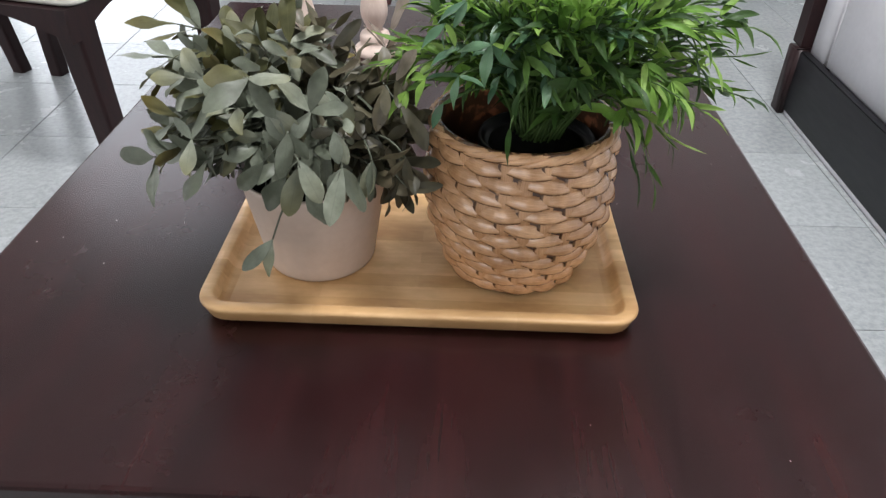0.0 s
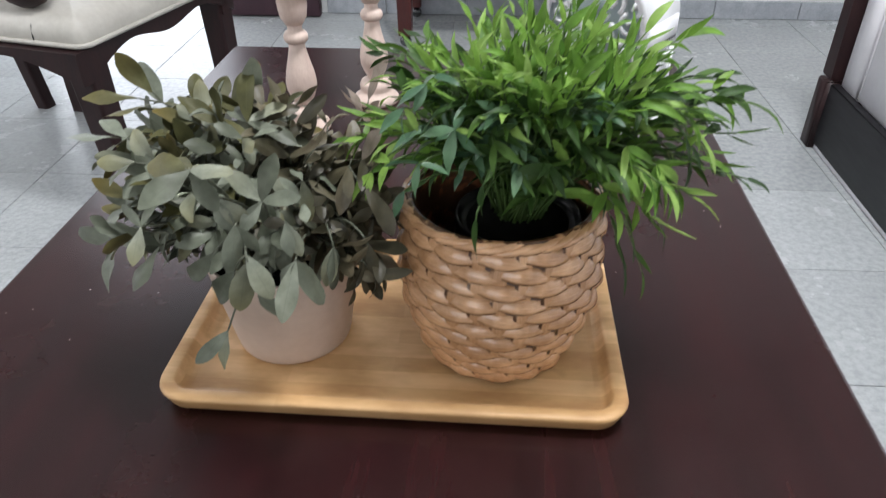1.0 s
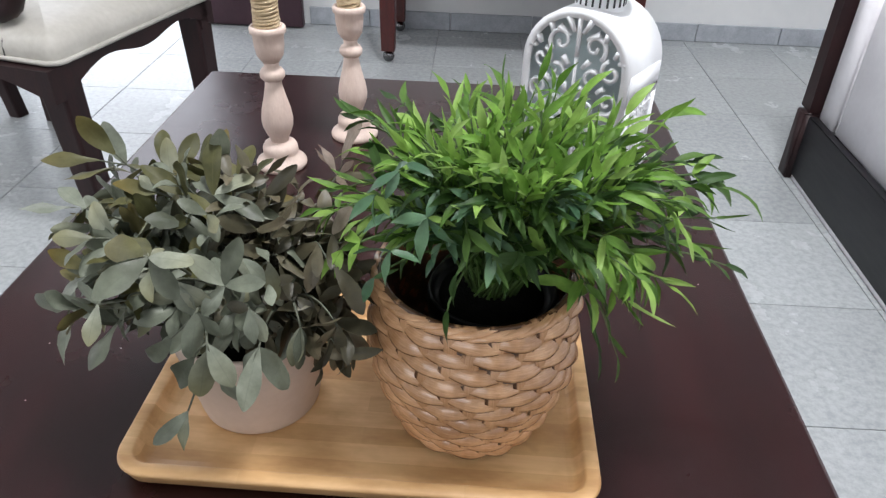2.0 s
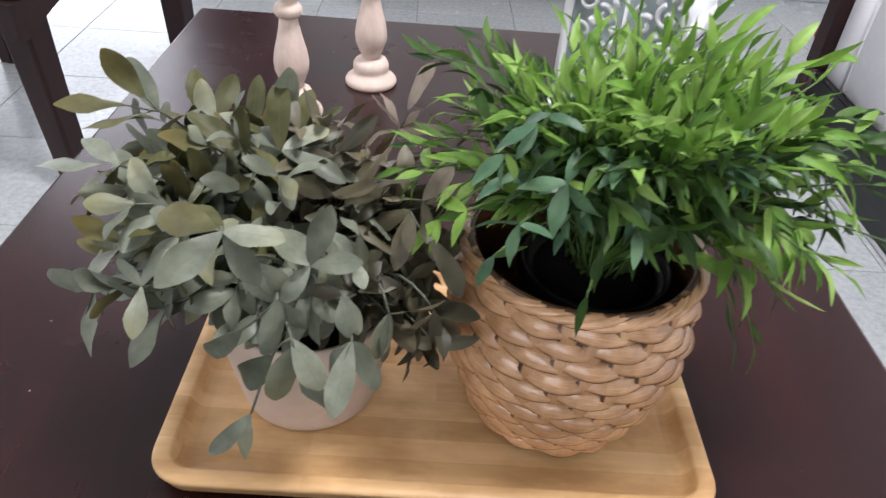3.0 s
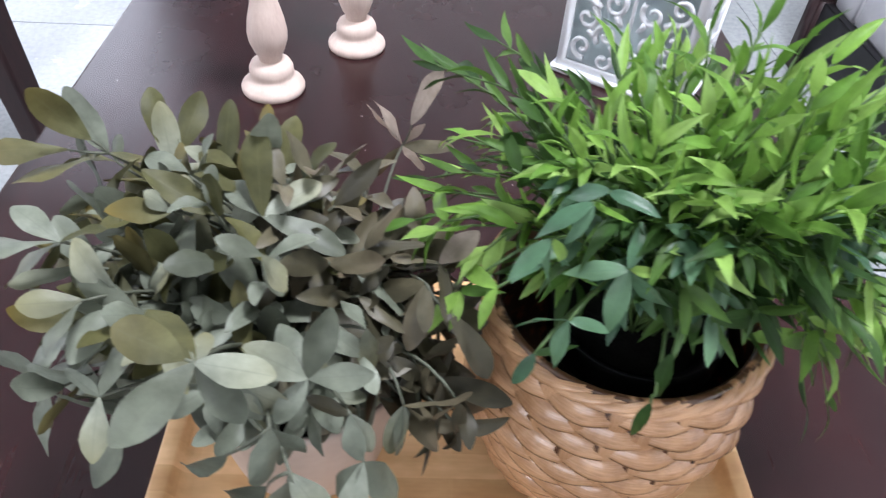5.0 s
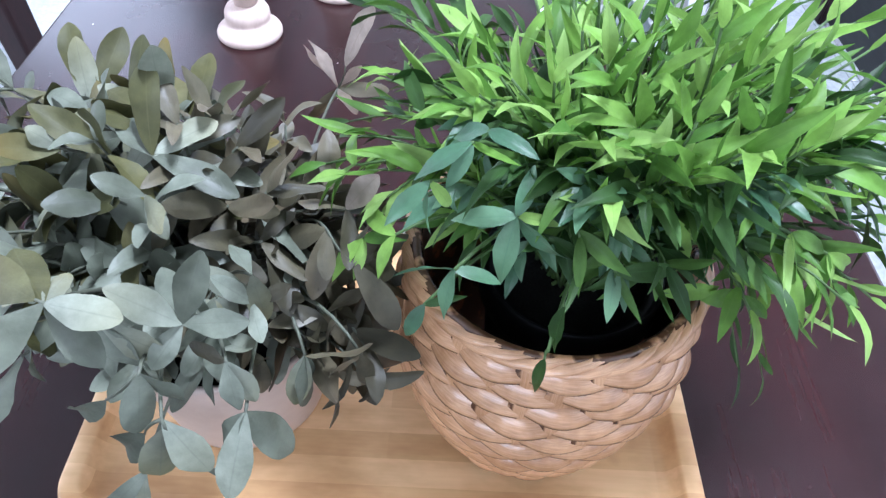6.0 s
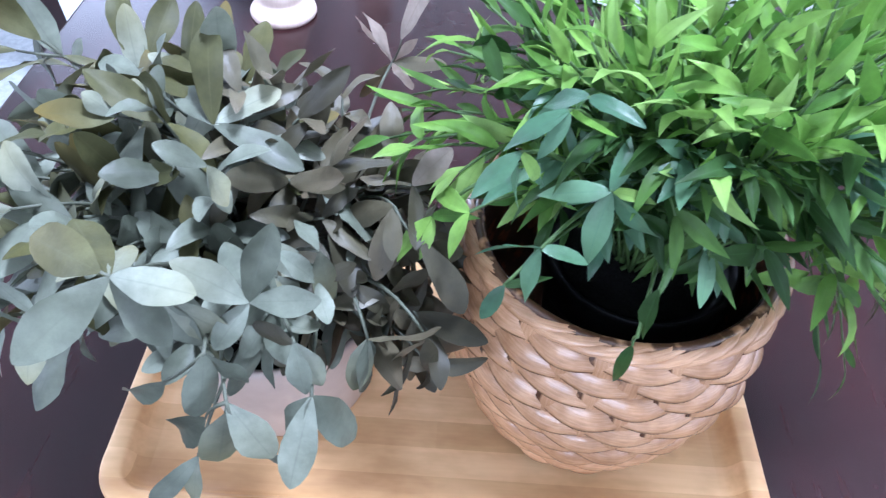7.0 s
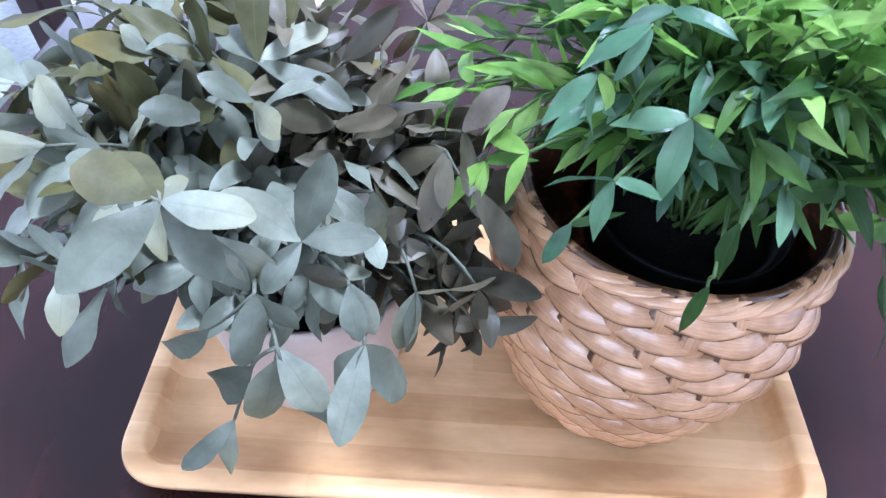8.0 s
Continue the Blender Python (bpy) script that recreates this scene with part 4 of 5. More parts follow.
for k in range(N_F):
    az = 2 * math.pi * (k * 0.618 % 1.0)
    t = ((k + 0.5) / N_F) ** 0.6
    rho = 0.010 + 0.140 * t
    front = max(0.0, -math.sin(az))
    zt = 0.737 - (0.105 - 0.035 * front) * t ** 2.0 + rg.uniform(-0.03 + 0.022 * front, 0.012)
    if front > 0.2:
        rho, zt = min(rho, 0.084), max(zt, 0.697)
    tip = (GX + 0.008 + rho * math.cos(az) * (1.12 if math.cos(az) > 0 else 1.02), GY + rho * math.sin(az) * 0.85, zt)
    # lime on top, deep green lower: light and shade put into leaf colour
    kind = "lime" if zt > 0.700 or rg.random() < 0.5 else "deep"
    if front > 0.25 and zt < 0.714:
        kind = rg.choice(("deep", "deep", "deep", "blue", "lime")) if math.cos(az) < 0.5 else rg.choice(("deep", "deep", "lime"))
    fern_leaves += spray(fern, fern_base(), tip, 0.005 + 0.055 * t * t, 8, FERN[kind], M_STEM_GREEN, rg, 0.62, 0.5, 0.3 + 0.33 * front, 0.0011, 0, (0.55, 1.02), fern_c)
# lower edge of the crown over the front of the pot
for k in range(14):
    u = (k + 0.5) / 14
    tip = (0.011 + 0.150 * u + rg.uniform(-0.006, 0.006), 0.046 - 0.022 * math.sin(math.pi * u) + rg.uniform(-0.008, 0.012), rg.uniform(0.646, 0.686))
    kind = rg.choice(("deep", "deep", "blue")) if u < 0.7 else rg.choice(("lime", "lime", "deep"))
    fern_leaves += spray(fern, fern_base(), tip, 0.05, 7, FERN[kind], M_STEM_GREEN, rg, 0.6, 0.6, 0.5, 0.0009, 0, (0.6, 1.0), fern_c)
# sprays leaning towards the grey plant
for k in range(7):
    u = (k + 0.5) / 7
    tip = (0.000 + 0.030 * u + rg.uniform(-0.006, 0.006), 0.088 - 0.040 * u + rg.uniform(-0.006, 0.006), rg.uniform(0.646, 0.680))
    fern_leaves += spray(fern, fern_base(), tip, 0.045, 7, FERN["lime" if k % 3 else "deep"], M_STEM_GREEN, rg, 0.55, 0.6, 0.45, 0.0009, 0, (0.65, 1.0), fern_c)
# loose outer sprays on the side towards the sofa
for k in range(15):
    az = math.radians(-62 + 110 * ((k * 0.618) % 1.0))
    rho = rg.uniform(0.115, 0.158)
    tip = (GX + 0.006 + rho * math.cos(az), GY + 0.75 * rho * math.sin(az), rg.uniform(0.625, 0.690))
    fern_leaves += spray(fern, fern_base(), tip, 0.06, 9, FERN["lime" if k % 3 else "deep"], M_STEM_GREEN, rg, 0.5, 0.6, 0.4, 0.0010, 0, (0.65, 1.05), fern_c)
# thin hanging strands on the side towards the sofa
STRAND = [leaf_mesh("strand_leaf", 0.030, 0.0030, 0.45, 0.4, 0.5, M_DEEP, 0.4, 0.9, 8, 2)]
for tx, ty, tz in ((0.176, 0.030, 0.572), (0.194, 0.035, 0.565), (0.184, 0.051, 0.590), (0.207, 0.063, 0.595)):
    fern_leaves += spray(fern, fern_base(), (tx, ty, tz), 0.13, 5, STRAND, M_STEM_GREEN, rg, 0.3, 0.5, 0.6, 0.0007, 0, (0.7, 1.0), fern_c)
# short deep green sprays that put shade inside the crown
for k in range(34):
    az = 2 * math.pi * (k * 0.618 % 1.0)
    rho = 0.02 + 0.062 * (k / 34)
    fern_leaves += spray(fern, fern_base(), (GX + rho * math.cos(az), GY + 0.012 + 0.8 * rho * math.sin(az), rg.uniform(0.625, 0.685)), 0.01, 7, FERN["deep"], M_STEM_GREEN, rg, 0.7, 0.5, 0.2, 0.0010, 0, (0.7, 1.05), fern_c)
foliage(fern, fern_leaves, (M_LIME, M_DEEP, M_BLUE))

# ---- candlesticks ----
def candlestick(x, y, turn):
    ob = thing("candlestick", x, y, TOP, "turned pale pinkish wooden candlestick on the table", "candlestick", "candlesticks", turn=turn)
    part("base", lathe([(0.001, 0), (0.0315, 0), (0.0325, 0.002), (0.0325, 0.005), (0.031, 0.008), (0.026, 0.012), (0.0225, 0.0155), (0.0218, 0.018), (0.0225, 0.0205), (0.0222, 0.026), (0.0195, 0.031), (0.0125, 0.0345), (0.001, 0.0345)], 40), M_CANDLEWOOD, ob)
    part("shaft", lathe([(0.001, 0.0335), (0.0115, 0.034), (0.0112, 0.037), (0.0150, 0.044), (0.0190, 0.055), (0.0198, 0.064), (0.0180, 0.077), (0.0140, 0.092), (0.0108, 0.106), (0.0098, 0.116), (0.001, 0.116)], 40), M_CANDLEWOOD, ob)
    part("collar", lathe([(0.001, 0.1155), (0.0125, 0.1155), (0.0150, 0.119), (0.0152, 0.124), (0.0130, 0.128), (0.0095, 0.130), (0.0090, 0.134), (0.0100, 0.138), (0.001, 0.138)], 40), M_CANDLEWOOD, ob)
    part("cup", lathe([(0.001, 0.1375), (0.0105, 0.1375), (0.0160, 0.146), (0.0180, 0.158), (0.0185, 0.170), (0.0212, 0.173), (0.0216, 0.178), (0.0200, 0.1805), (0.0150, 0.1800), (0.0148, 0.168), (0.001, 0.168)], 40), M_CANDLEWOOD, ob)
    return ob


def twine_candle(x, y, seed):
    r = random.Random(seed)
    ob = thing("candle", x, y, TOP + 0.168, "pillar candle wound with rough straw twine in its wooden holder", "candle", "candles")
    part("core", lathe([(0.001, 0), (0.0125, 0), (0.0125, 0.148), (0.011, 0.15), (0.001, 0.15)], 24), M_TWINE, ob)
    for turns, thick, flip in ((34, 0.0019, 1), (21, 0.0015, -1), (13, 0.0013, 1)):
        pts, wob = [], [r.uniform(-1, 1) for _ in range(60)]
        for i in range(turns * 14):
            a, u = 2 * math.pi * i / 14, i / 14
            sway = wob[int(u) % 60] * (1 - u % 1) + wob[(int(u) + 1) % 60] * (u % 1)
            rad = 0.0136 + 0.0009 * sway * math.sin(a) + 0.0006 * r.random()
            pts.append((rad * math.cos(a * flip), rad * math.sin(a * flip), 0.010 + 0.136 * u / turns + 0.0024 * sway * math.sin(a + 2 * sway)))
        part("twine", tube(pts, thick, 5), M_TWINE, ob, "rough straw-coloured twine winding")
    for k in range(5):
        a = r.uniform(0, 6.28)
        p = Vector((0.0135 * math.cos(a), 0.0135 * math.sin(a), 0.014 + 0.01 * r.random()))
        part("loose_end", tube([p, p + Vector((0.004 * math.cos(a + 1), 0.004 * math.sin(a + 1), -0.002)), p + Vector((0.006 * math.cos(a + 1.6), 0.006 * math.sin(a + 1.6), 0.003))], 0.0007, 4), M_TWINE, ob)
    return ob


for (x, y), s in (((-0.178, 0.508), 3), ((-0.099, 0.606), 8)):
    candlestick(x, y, s * 25)
    twine_candle(x, y, s)

# ---- white lantern ----
LW, LD, SPRING = 0.144, 0.096, 0.136
lantern = thing("lantern", 0.213, 0.576, TOP, "white enamelled metal lantern with scrolled filigree panels and arched roof", "lantern", turn=-33)


def arch(hw, z0, spring, n=14, inset=0.0):
    """Outline of an arched panel, from its lower right up and over to its lower left."""
    r = hw - inset
    return [(r, z0 + inset)] + [(r * math.cos(math.pi * i / n), spring + r * math.sin(math.pi * i / n) * 0.98) for i in range(n + 1)] + [(-r, z0 + inset)]


def arch_plate(outer, inner, y0, y1):
    """A plate between two outlines with the same number of points, with thickness."""
    rings = [[(x, y, z) for x, z in o] for o, y in ((outer, y0), (inner, y0), (inner, y1), (outer, y1), (outer, y0))]
    bm = bmesh.new()
    vr = [[bm.verts.new(p) for p in ring] for ring in rings[:4]]
    n = len(vr[0])
    for a, c in ((0, 1), (1, 2), (2, 3), (3, 0)):
        for i in range(n):
            j = (i + 1) % n
            bm.faces.new((vr[a][i], vr[a][j], vr[c][j], vr[c][i]))
    return bm


for sy in (-1, 1):
    y = sy * (LD / 2)
    face = part("front_frame" if sy < 0 else "back_frame", arch_plate(arch(LW / 2, 0.006, SPRING), arch(LW / 2, 0.006, SPRING, inset=0.010), y, y - sy * 0.004), M_WHITE_METAL, lantern)
    part("glass_pane", loft([[(x, y - sy * 0.008, z) for x, z in arch(LW / 2 - 0.004, 0.008, SPRING)], [(x, y - sy * 0.0065, z) for x, z in arch(LW / 2 - 0.004, 0.008, SPRING)]]), M_GLASS, lantern, "clear glass pane").visible_shadow = False


def spiral(cx, cz, r0, turns, start, hand, n=26, r1=0.0025):
    return [(cx + (r0 + (r1 - r0) * s) * math.cos(start + hand * turns * 2 * math.pi * s), cz + (r0 + (r1 - r0) * s) * math.sin(start + hand * turns * 2 * math.pi * s)) for s in (i / n for i in range(n + 1))]


def filigree(owner, place):
    """Mirrored scrolls, leaf buds and a palmette, as flat bars in an arched panel."""
    def bar(name, pts, r, end=1.0):
        put(name, mesh_of(name, tube([place(x * 0.94, z * 0.985) for x, z in pts], r, 6, end, flat=0.7), M_WHITE_METAL), owner)
    for hand in (-1, 1):
        for cx, cz, r0, start, turns in ((0.024, 0.168, 0.0170, -0.9, 1.2), (0.050, 0.142, 0.0150, 1.9, 1.15), (0.024, 0.128, 0.0125, 0.9, 1.0), (0.050, 0.104, 0.0150, -1.9, 1.2), (0.022, 0.092, 0.0140, 2.4, 1.1),
                                         (0.050, 0.070, 0.0140, 1.9, 1.15), (0.024, 0.055, 0.0140, -0.9, 1.2), (0.050, 0.036, 0.0140, -1.9, 1.15), (0.022, 0.026, 0.0115, 2.4, 1.0)):
            bar("scroll", spiral(hand * cx, cz, r0, turns, start if hand > 0 else math.pi - start, hand), 0.0035, 0.95)
        for cx, cz, ln, ang in ((0.006, 0.182, 0.020, 58), (0.012, 0.176, 0.019, 30), (0.036, 0.176, 0.012, 70), (0.052, 0.160, 0.011, 60), (0.058, 0.156, 0.010, 10), (0.010, 0.140, 0.014, 50), (0.034, 0.114, 0.012, 40),
                                (0.010, 0.106, 0.012, 70), (0.036, 0.084, 0.012, 30), (0.010, 0.070, 0.013, 60), (0.036, 0.050, 0.012, 40), (0.010, 0.036, 0.012, 65)):
            a = radians(ang if hand > 0 else 180 - ang)
            p0 = Vector((hand * cx, cz))
            d = Vector((math.cos(a), math.sin(a))) * ln
            bar("bud", [p0 + d * q for q in (0, 0.5, 1.0)], 0.0031, 1.5)
    bar("palmette", [(0, 0.152), (0, 0.168), (0, 0.186), (0, 0.202)], 0.0030, 1.3)
    bar("stalk", [(0, 0.012), (0, 0.06), (0, 0.11), (0, 0.154)], 0.0024)


for sy in (-1, 1):
    y = sy * (LD / 2 - 0.003)
    panel = part("filigree_panel", box(-LW / 2 + 0.008, LW / 2 - 0.008, y - 0.0015, y + 0.0015, 0.006, 0.016, 0.0008), M_WHITE_METAL, lantern)
    filigree(panel, lambda x, z, y=y: (x, y, z))
for sx in (-1, 1):
    x = sx * (LW / 2)
    side = part("side_panel", box(x - 0.002, x + 0.002, -LD / 2 + 0.004, LD / 2 - 0.004, 0.102, SPRING + 0.004, 0.0008), M_WHITE_METAL, lantern)
    for y0, y1 in ((-LD / 2 + 0.004, -LD / 2 + 0.016), (LD / 2 - 0.016, LD / 2 - 0.004)):
        put("side_post", mesh_of("side_post", box(x - 0.002, x + 0.002, y0, y1, 0.006, 0.103, 0.0008), M_WHITE_METAL), side)
    for k in range(7):
        yy = -LD / 2 + 0.021 + k * 0.0090
        for z0, hand in ((0.012, 1), (0.040, -1), (0.070, 1)):
            put("side_scroll", mesh_of("side_scroll", tube([(x, yy + hand * (p - 0), z) for p, z in spiral(0, z0 + 0.016, 0.0085, 1.1, 1.0 + k, hand, 16)], 0.0023, 5), M_WHITE_METAL), side)
        put("side_bar", mesh_of("side_bar", tube([(x, yy + 0.005 * math.sin(z * 150 + k), z) for z in np.linspace(0.008, 0.104, 11)], 0.0020, 5), M_WHITE_METAL), side)
    # dark chips on the metal stand in for the shade inside punched holes
    for k in range(14):
        put("punched_hole", mesh_of("punched_hole", box(x + sx * 0.0018, x + sx * 0.0026, -LD / 2 + 0.008 + k * 0.0060, -LD / 2 + 0.0102 + k * 0.0060, 0.111, 0.1145, 0), M_SLOT_SHADE, False), side)
vault = []
for off in (0.0, -0.0025):
    vault.append([(q[0], q[1]) for q in arch(LW / 2 + 0.0005, 0.1, SPRING, 20, 0.0)][1:-1])
bm = bmesh.new()
hi = [[bm.verts.new((x, y, z)) for x, z in vault[0]] for y in (-LD / 2 + 0.001, LD / 2 - 0.001)]
lo = [[bm.verts.new((x * 0.965, y, SPRING + (z - SPRING) * 0.965)) for x, z in vault[0]] for y in (-LD / 2 + 0.001, LD / 2 - 0.001)]
for i in range(len(hi[0]) - 1):
    bm.faces.new((hi[0][i], hi[0][i + 1], hi[1][i + 1], hi[1][i]))
    bm.faces.new((lo[0][i], lo[1][i], lo[1][i + 1], lo[0][i + 1]))
    for e in (0, 1):
        bm.faces.new((hi[e][i], lo[e][i], lo[e][i + 1], hi[e][i + 1]))
part("roof", bm, M_WHITE_METAL, lantern)
part("base_plate", loft([rounded(LW + 0.012, LD + 0.012, 0.006, i, z, 4) for i, z in ((0.002, 0.0), (0.0, 0.001), (0.0, 0.006), (0.002, 0.0075))]), M_WHITE_METAL, lantern)
ZR = SPRING + LW / 2
part("neck", lathe([(0.030, ZR - 0.010), (0.030, ZR + 0.012), (0.027, ZR + 0.012), (0.027, ZR - 0.010)], 40, False, False), M_WHITE_METAL, lantern)
# vent slots drawn as dark bars, their shade put into the colour
for k in range(22):
    a = 2 * math.pi * k / 22
    part("vent_slot", box(-0.0012, 0.0012, -0.0006, 0.0006, -0.0055, 0.0055, 0), M_SLOT_SHADE, lantern, m=pose(0.0302 * math.cos(a), 0.0302 * math.sin(a), ZR + 0.004, 0, 0, math.degrees(a) + 90), smooth=False)
part("cap", lathe([(0.001, ZR + 0.012), (0.041, ZR + 0.012), (0.0425, ZR + 0.014), (0.041, ZR + 0.017), (0.034, ZR + 0.026), (0.020, ZR + 0.034), (0.001, ZR + 0.037)], 40), M_WHITE_METAL, lantern)

# ---- dust on the table ----
rd = random.Random(12)
bm = bmesh.new()
for k in range(34):
    x, y, r = rd.uniform(-0.36, 0.34), rd.uniform(-0.13, 0.75), rd.uniform(0.0002, 0.0006)
    a0 = rd.uniform(0, 6.28)
    lo = [bm.verts.new((x + r * math.cos(a0 + q * 1.2566) * (1 + rd.random()), y + r * math.sin(a0 + q * 1.2566), TOP + 0.0001)) for q in range(5)]
    hi = bm.verts.new((x, y, TOP + 0.0004))
    for q in range(5):
        bm.faces.new((lo[q], lo[(q + 1) % 5], hi))
tagged(put("dust_specks", mesh_of("dust_specks", bm, M_SOFA)), "tiny pale dust specks on the table top", "dust", "", "stuff")

# ---- armchair ----
CH_TURN = -13
chair = thing("armchair", -0.730, 0.950, 0, "dark wooden armchair with scrolled arms and a cream upholstered seat", "armchair", turn=CH_TURN)
# local x: away from the table is minus; local y: along the seat's front edge
FW, DEPTH, UZ = 0.532, 0.70, 0.392


def curved_leg(name, x, y, top, w0=0.060, w1=0.046, out=0.0):
    """A tapered square leg whose foot swings out from its head."""
    rings = []
    for s in np.linspace(0, 1, 13):
        w = w1 + (w0 - w1) * s ** 1.6
        rings.append([(px + out * (1 - s) ** 1.3, py, top * s) for px, py, _ in rounded(w, w, 0.007, 0, 0, 3)])
    return part(name, loft(rings), M_WOOD_DARK, chair, m=pose(x, y, 0), smooth=False)


curved_leg("front_leg", -0.036, 0.030, UZ - 0.004, 0.062, 0.050, out=0.026)
curved_leg("front_leg", -0.036, FW - 0.030, UZ - 0.004, 0.062, 0.050, out=0.010)
for lx, ly, out in ((-0.725, 0.478, 0.050), (-0.555, 0.490, 0.0)):
    leg = curved_leg("back_leg", lx, ly, UZ - 0.01, 0.048, 0.040, out)
    put("glide", mesh_of("glide", lathe([(0.001, 0.0), (0.012, 0.0), (0.012, 0.004), (0.001, 0.004)], 12), M_RUBBER), leg, pose(out, 0, 0.0))


def apron(length, n=36):
    """A rail with a serpentine lower edge and brackets at both ends."""
    bm = bmesh.new()
    rows = []
    for i in range(n + 1):
        s = i / n
        edge = abs(2 * s - 1)
        low = UZ - 0.026 - 0.040 * edge ** 5 - 0.010 * math.cos(4 * math.pi * s) * (1 - edge ** 4)
        rows.append([bm.verts.new(p) for p in ((0.0, s * length, UZ), (0.0, s * length, low), (-0.026, s * length, low), (-0.026, s * length, UZ))])
    for a, c in zip(rows, rows[1:]):
        for k in range(4):
            bm.faces.new((a[k], a[(k + 1) % 4], c[(k + 1) % 4], c[k]))
    bm.faces.new(rows[0])
    bm.faces.new(rows[-1][::-1])
    return bm


part("front_rail", apron(FW), M_WOOD_DARK, chair, smooth=False)
part("side_rail", apron(DEPTH), M_WOOD_DARK, chair, m=pose(0, 0.0, 0, 0, 0, 90), smooth=False)
part("side_rail", apron(DEPTH), M_WOOD_DARK, chair, m=pose(0, FW - 0.026, 0, 0, 0, 90), smooth=False)
part("back_rail", box(-DEPTH, -DEPTH + 0.026, 0.0, FW, UZ - 0.05, UZ, 0.003), M_WOOD_DARK, chair)


def pad(w, d, z0, z1, crown, r=0.04):
    """An upholstered pad with rounded edges and a crowned top."""
    bm = bmesh.new()
    prof = ((0.0, z0), (-0.003, z0 + 0.010), (-0.004, z0 + (z1 - z0) * 0.5), (0.004, z1 - 0.012), (0.018, z1), (0.06, z1 + crown * 0.6), (0.12, z1 + crown))
    return loft([rounded(w, d, r, i, z, 6) for i, z in prof], bm=bm)


seat = part("seat", pad(DEPTH, FW, UZ, UZ + 0.060, 0.022, 0.024), M_CREAM, chair, "tufted cream upholstered seat", pose(-DEPTH / 2, FW / 2, 0))
put("piping", mesh_of("piping", tube([(x, y, UZ + 0.007) for x, y, _ in rounded(DEPTH, FW, 0.024, -0.004, 0, 6)] + [rounded(DEPTH, FW, 0.024, -0.004, UZ + 0.007, 6)[0]], 0.0055, 6), M_CREAM), seat)
put("seam", mesh_of("seam", tube([(DEPTH / 2 - 0.112, -FW / 2 - 0.004 + 0.022 * s ** 3, UZ + 0.012 + 0.046 * s) for s in np.linspace(0, 1, 6)], 0.0014, 5), M_PLINTH), seat, label="thin dark seam")
part("backrest", box(-DEPTH - 0.02, -DEPTH + 0.09, 0.03, FW - 0.03, UZ + 0.05, 0.92, 0.035, 4), M_CREAM, chair, "cream upholstered backrest")


def arm(y):
    bm = bmesh.new()
    pts = [(-DEPTH + 0.03, 0.64)]
    pts += [(-0.40, 0.64), (-0.28, 0.625), (-0.20, 0.605)]
    for i in range(26):
        s = i / 25
        a = math.pi / 2 - s * 2 * math.pi * 1.25
        r = 0.066 * (1 - 0.62 * s)
        pts.append((-0.138 + r * math.cos(a), 0.530 + r * math.sin(a)))
    tube([(x, 0, z) for x, z in pts], 0.026, 10, 0.85, bm, 1.0)
    a = part("scrolled_arm", bm, M_WOOD_DARK, chair, m=pose(0, y, 0))
    put("arm_post", mesh_of("arm_post", loft([rounded(w, 0.036, 0.006, 0, z, 2) for w, z in ((0.045, UZ - 0.02), (0.036, 0.45), (0.045, 0.60))]), M_WOOD_DARK), a, pose(-0.33, 0, 0))


arm(0.028)
arm(FW - 0.028)

# ---- sofa ----
SX = 0.909
sofa = thing("sofa", SX, 0.328, 0, "long sofa with dark wooden frame, charcoal plinth board and white cushions", "sofa")
part("plinth_board", box(0.0, 0.022, -1.5, 1.11, 0.014, 0.176, 0.002), M_PLINTH, sofa, "flat charcoal front board")
part("pale_strip", box(0.004, 0.02, -1.5, 1.10, 0.0, 0.0135, 0.001), M_SOFA, sofa, "thin pale strip under the board")
part("corner_block", box(-0.014, 0.03, 1.095, 1.145, 0.0, 0.182, 0.003), M_WOOD_DARK, sofa)
part("arm_post", loft([[(x + 0.012, y, z) for x, y, _ in ((-0.014, 1.100 + k, 0), (0.024, 1.100 + k, 0), (0.024, 1.155, 0), (-0.014, 1.155, 0))] for k, z in ((0.0, 0.185), (0.004, 0.25), (0.008, 0.40), (0.010, 0.62))]), M_WOOD_DARK, sofa, smooth=False)
part("arm_cap", box(-0.03, 0.78, 1.04, 1.14, 0.62, 0.65, 0.01), M_WOOD_DARK, sofa)
part("end_panel", box(0.04, 0.80, 1.10, 1.135, 0.03, 0.62, 0.004), M_WOOD_DARK, sofa)
part("arm_pad", box(0.0225, 0.74, 1.0, 1.0995, 0.165, 0.61, 0.010, 3), M_SOFA, sofa, "white upholstered inner arm")
for k in range(3):
    y1 = 1.035 - k * 0.80
    part("seat_cushion", box(0.0225, 0.60, y1 - 0.79, y1 - 0.0355, 0.165, 0.53 if k == 0 else 0.43, 0.012, 4), M_SOFA, sofa, "plump white seat cushion")
    part("back_cushion", box(0.50, 0.72, y1 - 0.78, y1 - 0.04, 0.531 if k == 0 else 0.431, 0.80, 0.05, 4), M_SOFA, sofa, "plump white back cushion")
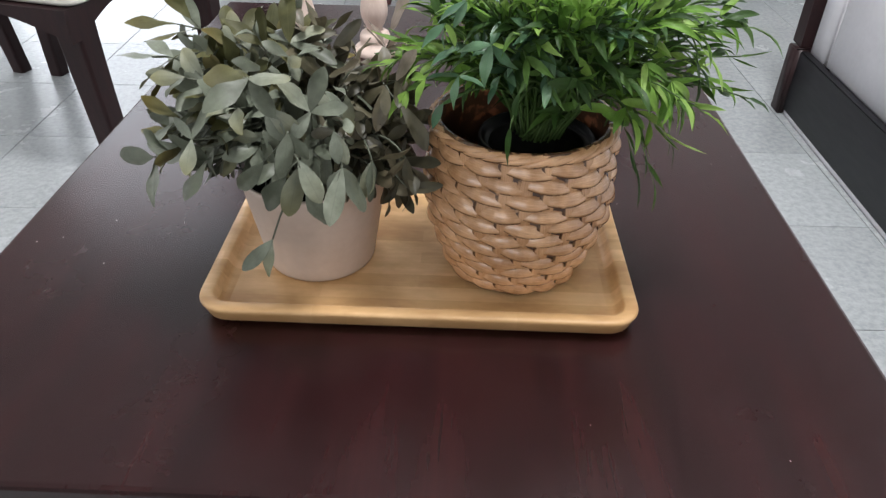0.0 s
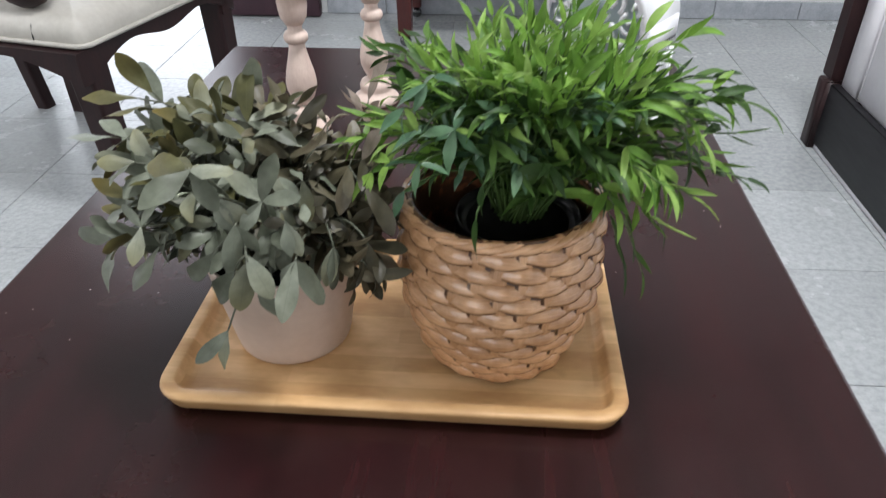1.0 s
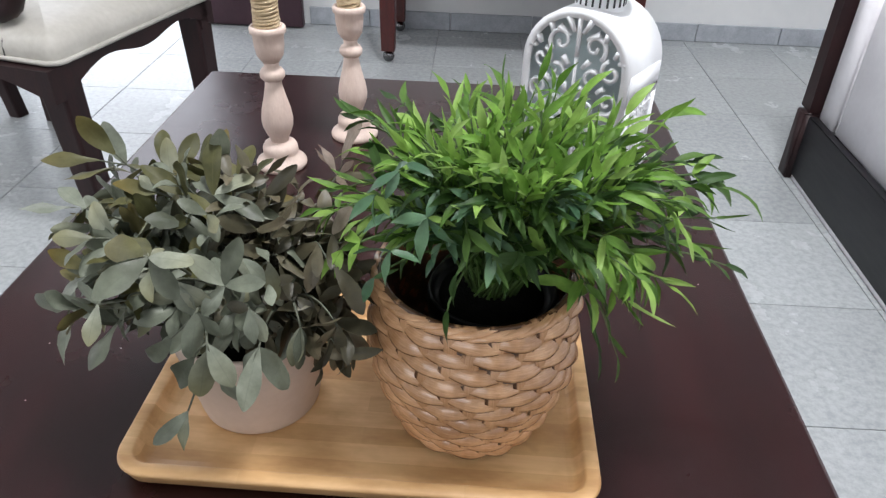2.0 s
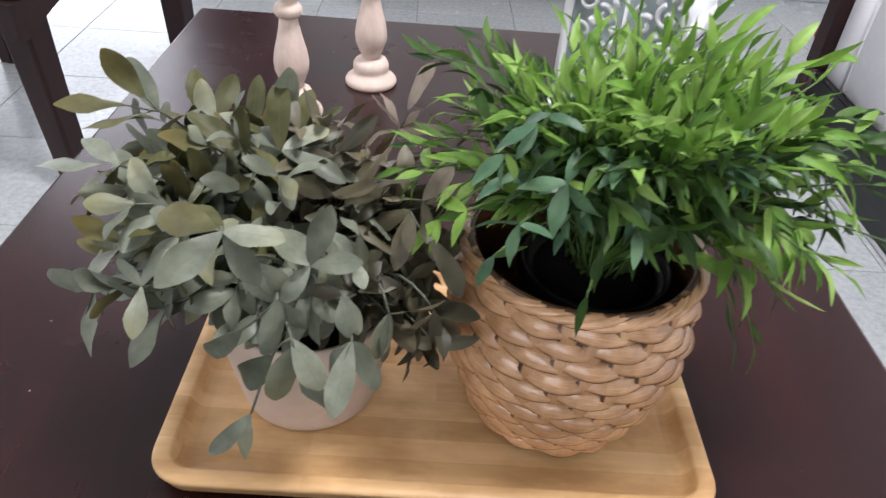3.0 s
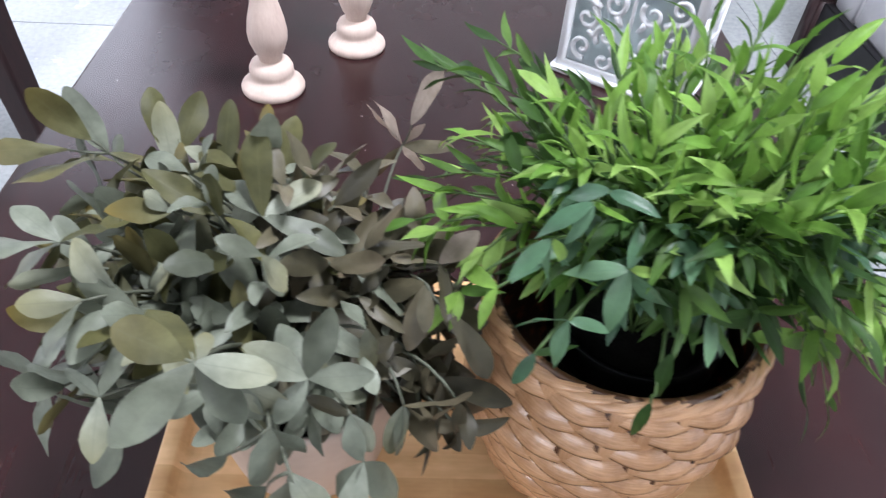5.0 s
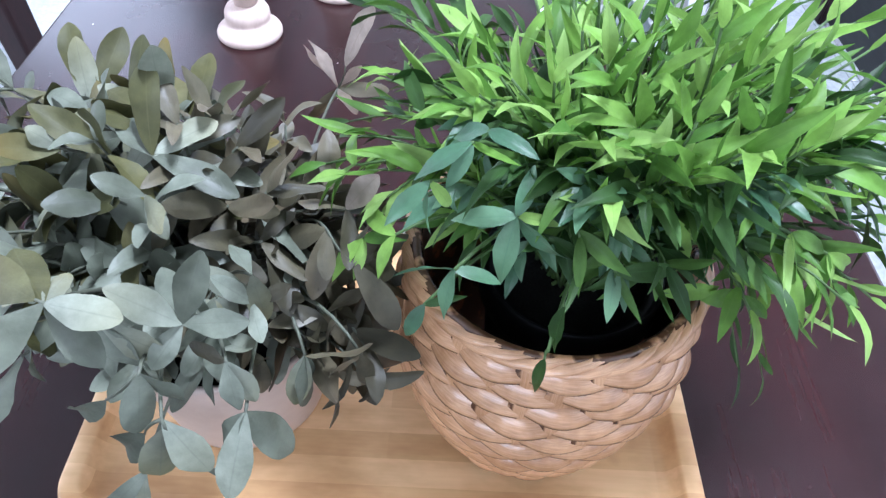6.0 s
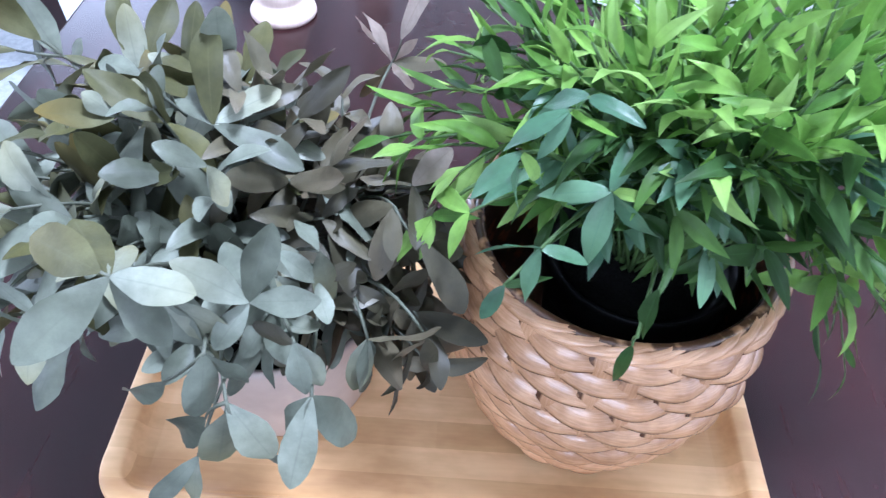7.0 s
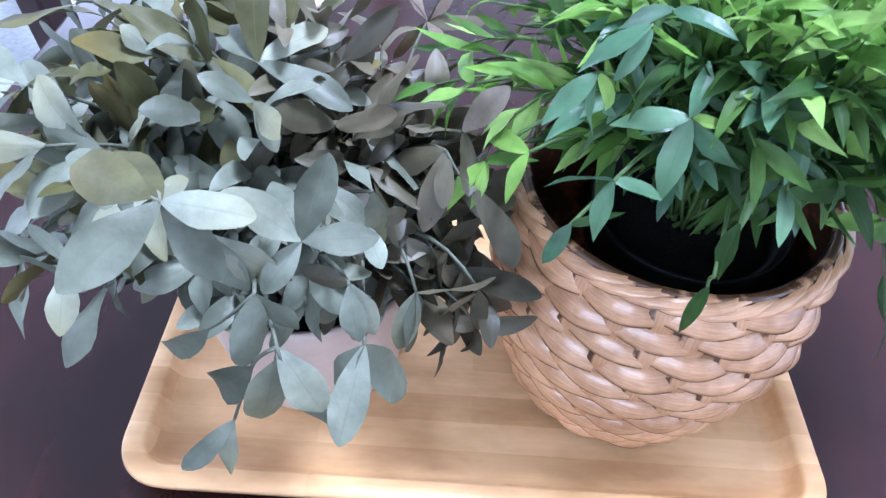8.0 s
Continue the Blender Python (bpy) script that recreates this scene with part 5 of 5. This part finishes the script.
part("back_panel", box(0.73, 0.79, -1.5, 1.084, 0.03, 0.82, 0.008), M_WOOD_DARK, sofa)

bag = tagged(put("cloth_bundle", mesh_of("cloth_bundle", lathe([(0.001, 0.0), (0.05, 0.0), (0.062, 0.02), (0.058, 0.055), (0.04, 0.085), (0.018, 0.10), (0.001, 0.104)], 24), M_PINK), None, pose(1.31, 2.12, 0)), "small red-pink cloth bundle on the floor behind the sofa", "cloth bundle")

# ---- trolley ----
trolley = thing("trolley", 0.16, 2.348, 0, "red-brown wooden serving trolley on dark ball castors against the wall", "trolley")
for sx in (-1, 1):
    for sy in (-1, 1):
        w = 0.052 if sy < 0 else 0.044
        leg = part("leg", loft([rounded(a, a, 0.004, 0, z, 2) for a, z in ((w * 0.92, 0.044), (w, 0.16), (w * 1.06, 0.30), (w * 1.06, 0.62))]), M_WOOD_RED, trolley, m=pose(sx * 0.42, sy * 0.177, 0), smooth=False)
        put("castor", mesh_of("castor", lathe([(0.001, 0)] + [(0.021 * math.sin(q), 0.021 - 0.021 * math.cos(q)) for q in np.linspace(0.3, 2.6, 9)] + [(0.008, 0.041), (0.008, 0.046), (0.001, 0.046)], 20), M_CHROME), leg, label="dark steel ball castor")
part("shelf", box(-0.39, 0.39, -0.19, 0.19, 0.268, 0.290, 0.003), M_WOOD_RED, trolley)
part("top", box(-0.47, 0.47, -0.225, 0.225, 0.62, 0.645, 0.005), M_WOOD_RED, trolley)

# ---- floor tiles ----
tile_me = mesh_of("floor_tile", box(-PITCH / 2 + 0.0009, PITCH / 2 - 0.0009, -PITCH / 2 + 0.0009, PITCH / 2 - 0.0009, -0.004, 0.0, 0.0008, 1), M_TILE, False)
for i in range(-12, 6):
    for j in range(-10, 7):
        cx, cy = TX + (i + 0.5) * PITCH, TY + (j + 0.5) * PITCH
        if X0 - 0.2 < cx < X1 + 0.1 and Y0 - 0.1 < cy < Y1 + 0.1:
            put("floor_tile", tile_me, floor, pose(0, 0, 0, 0, 0, TILE_TURN) @ pose(cx, cy, 0))
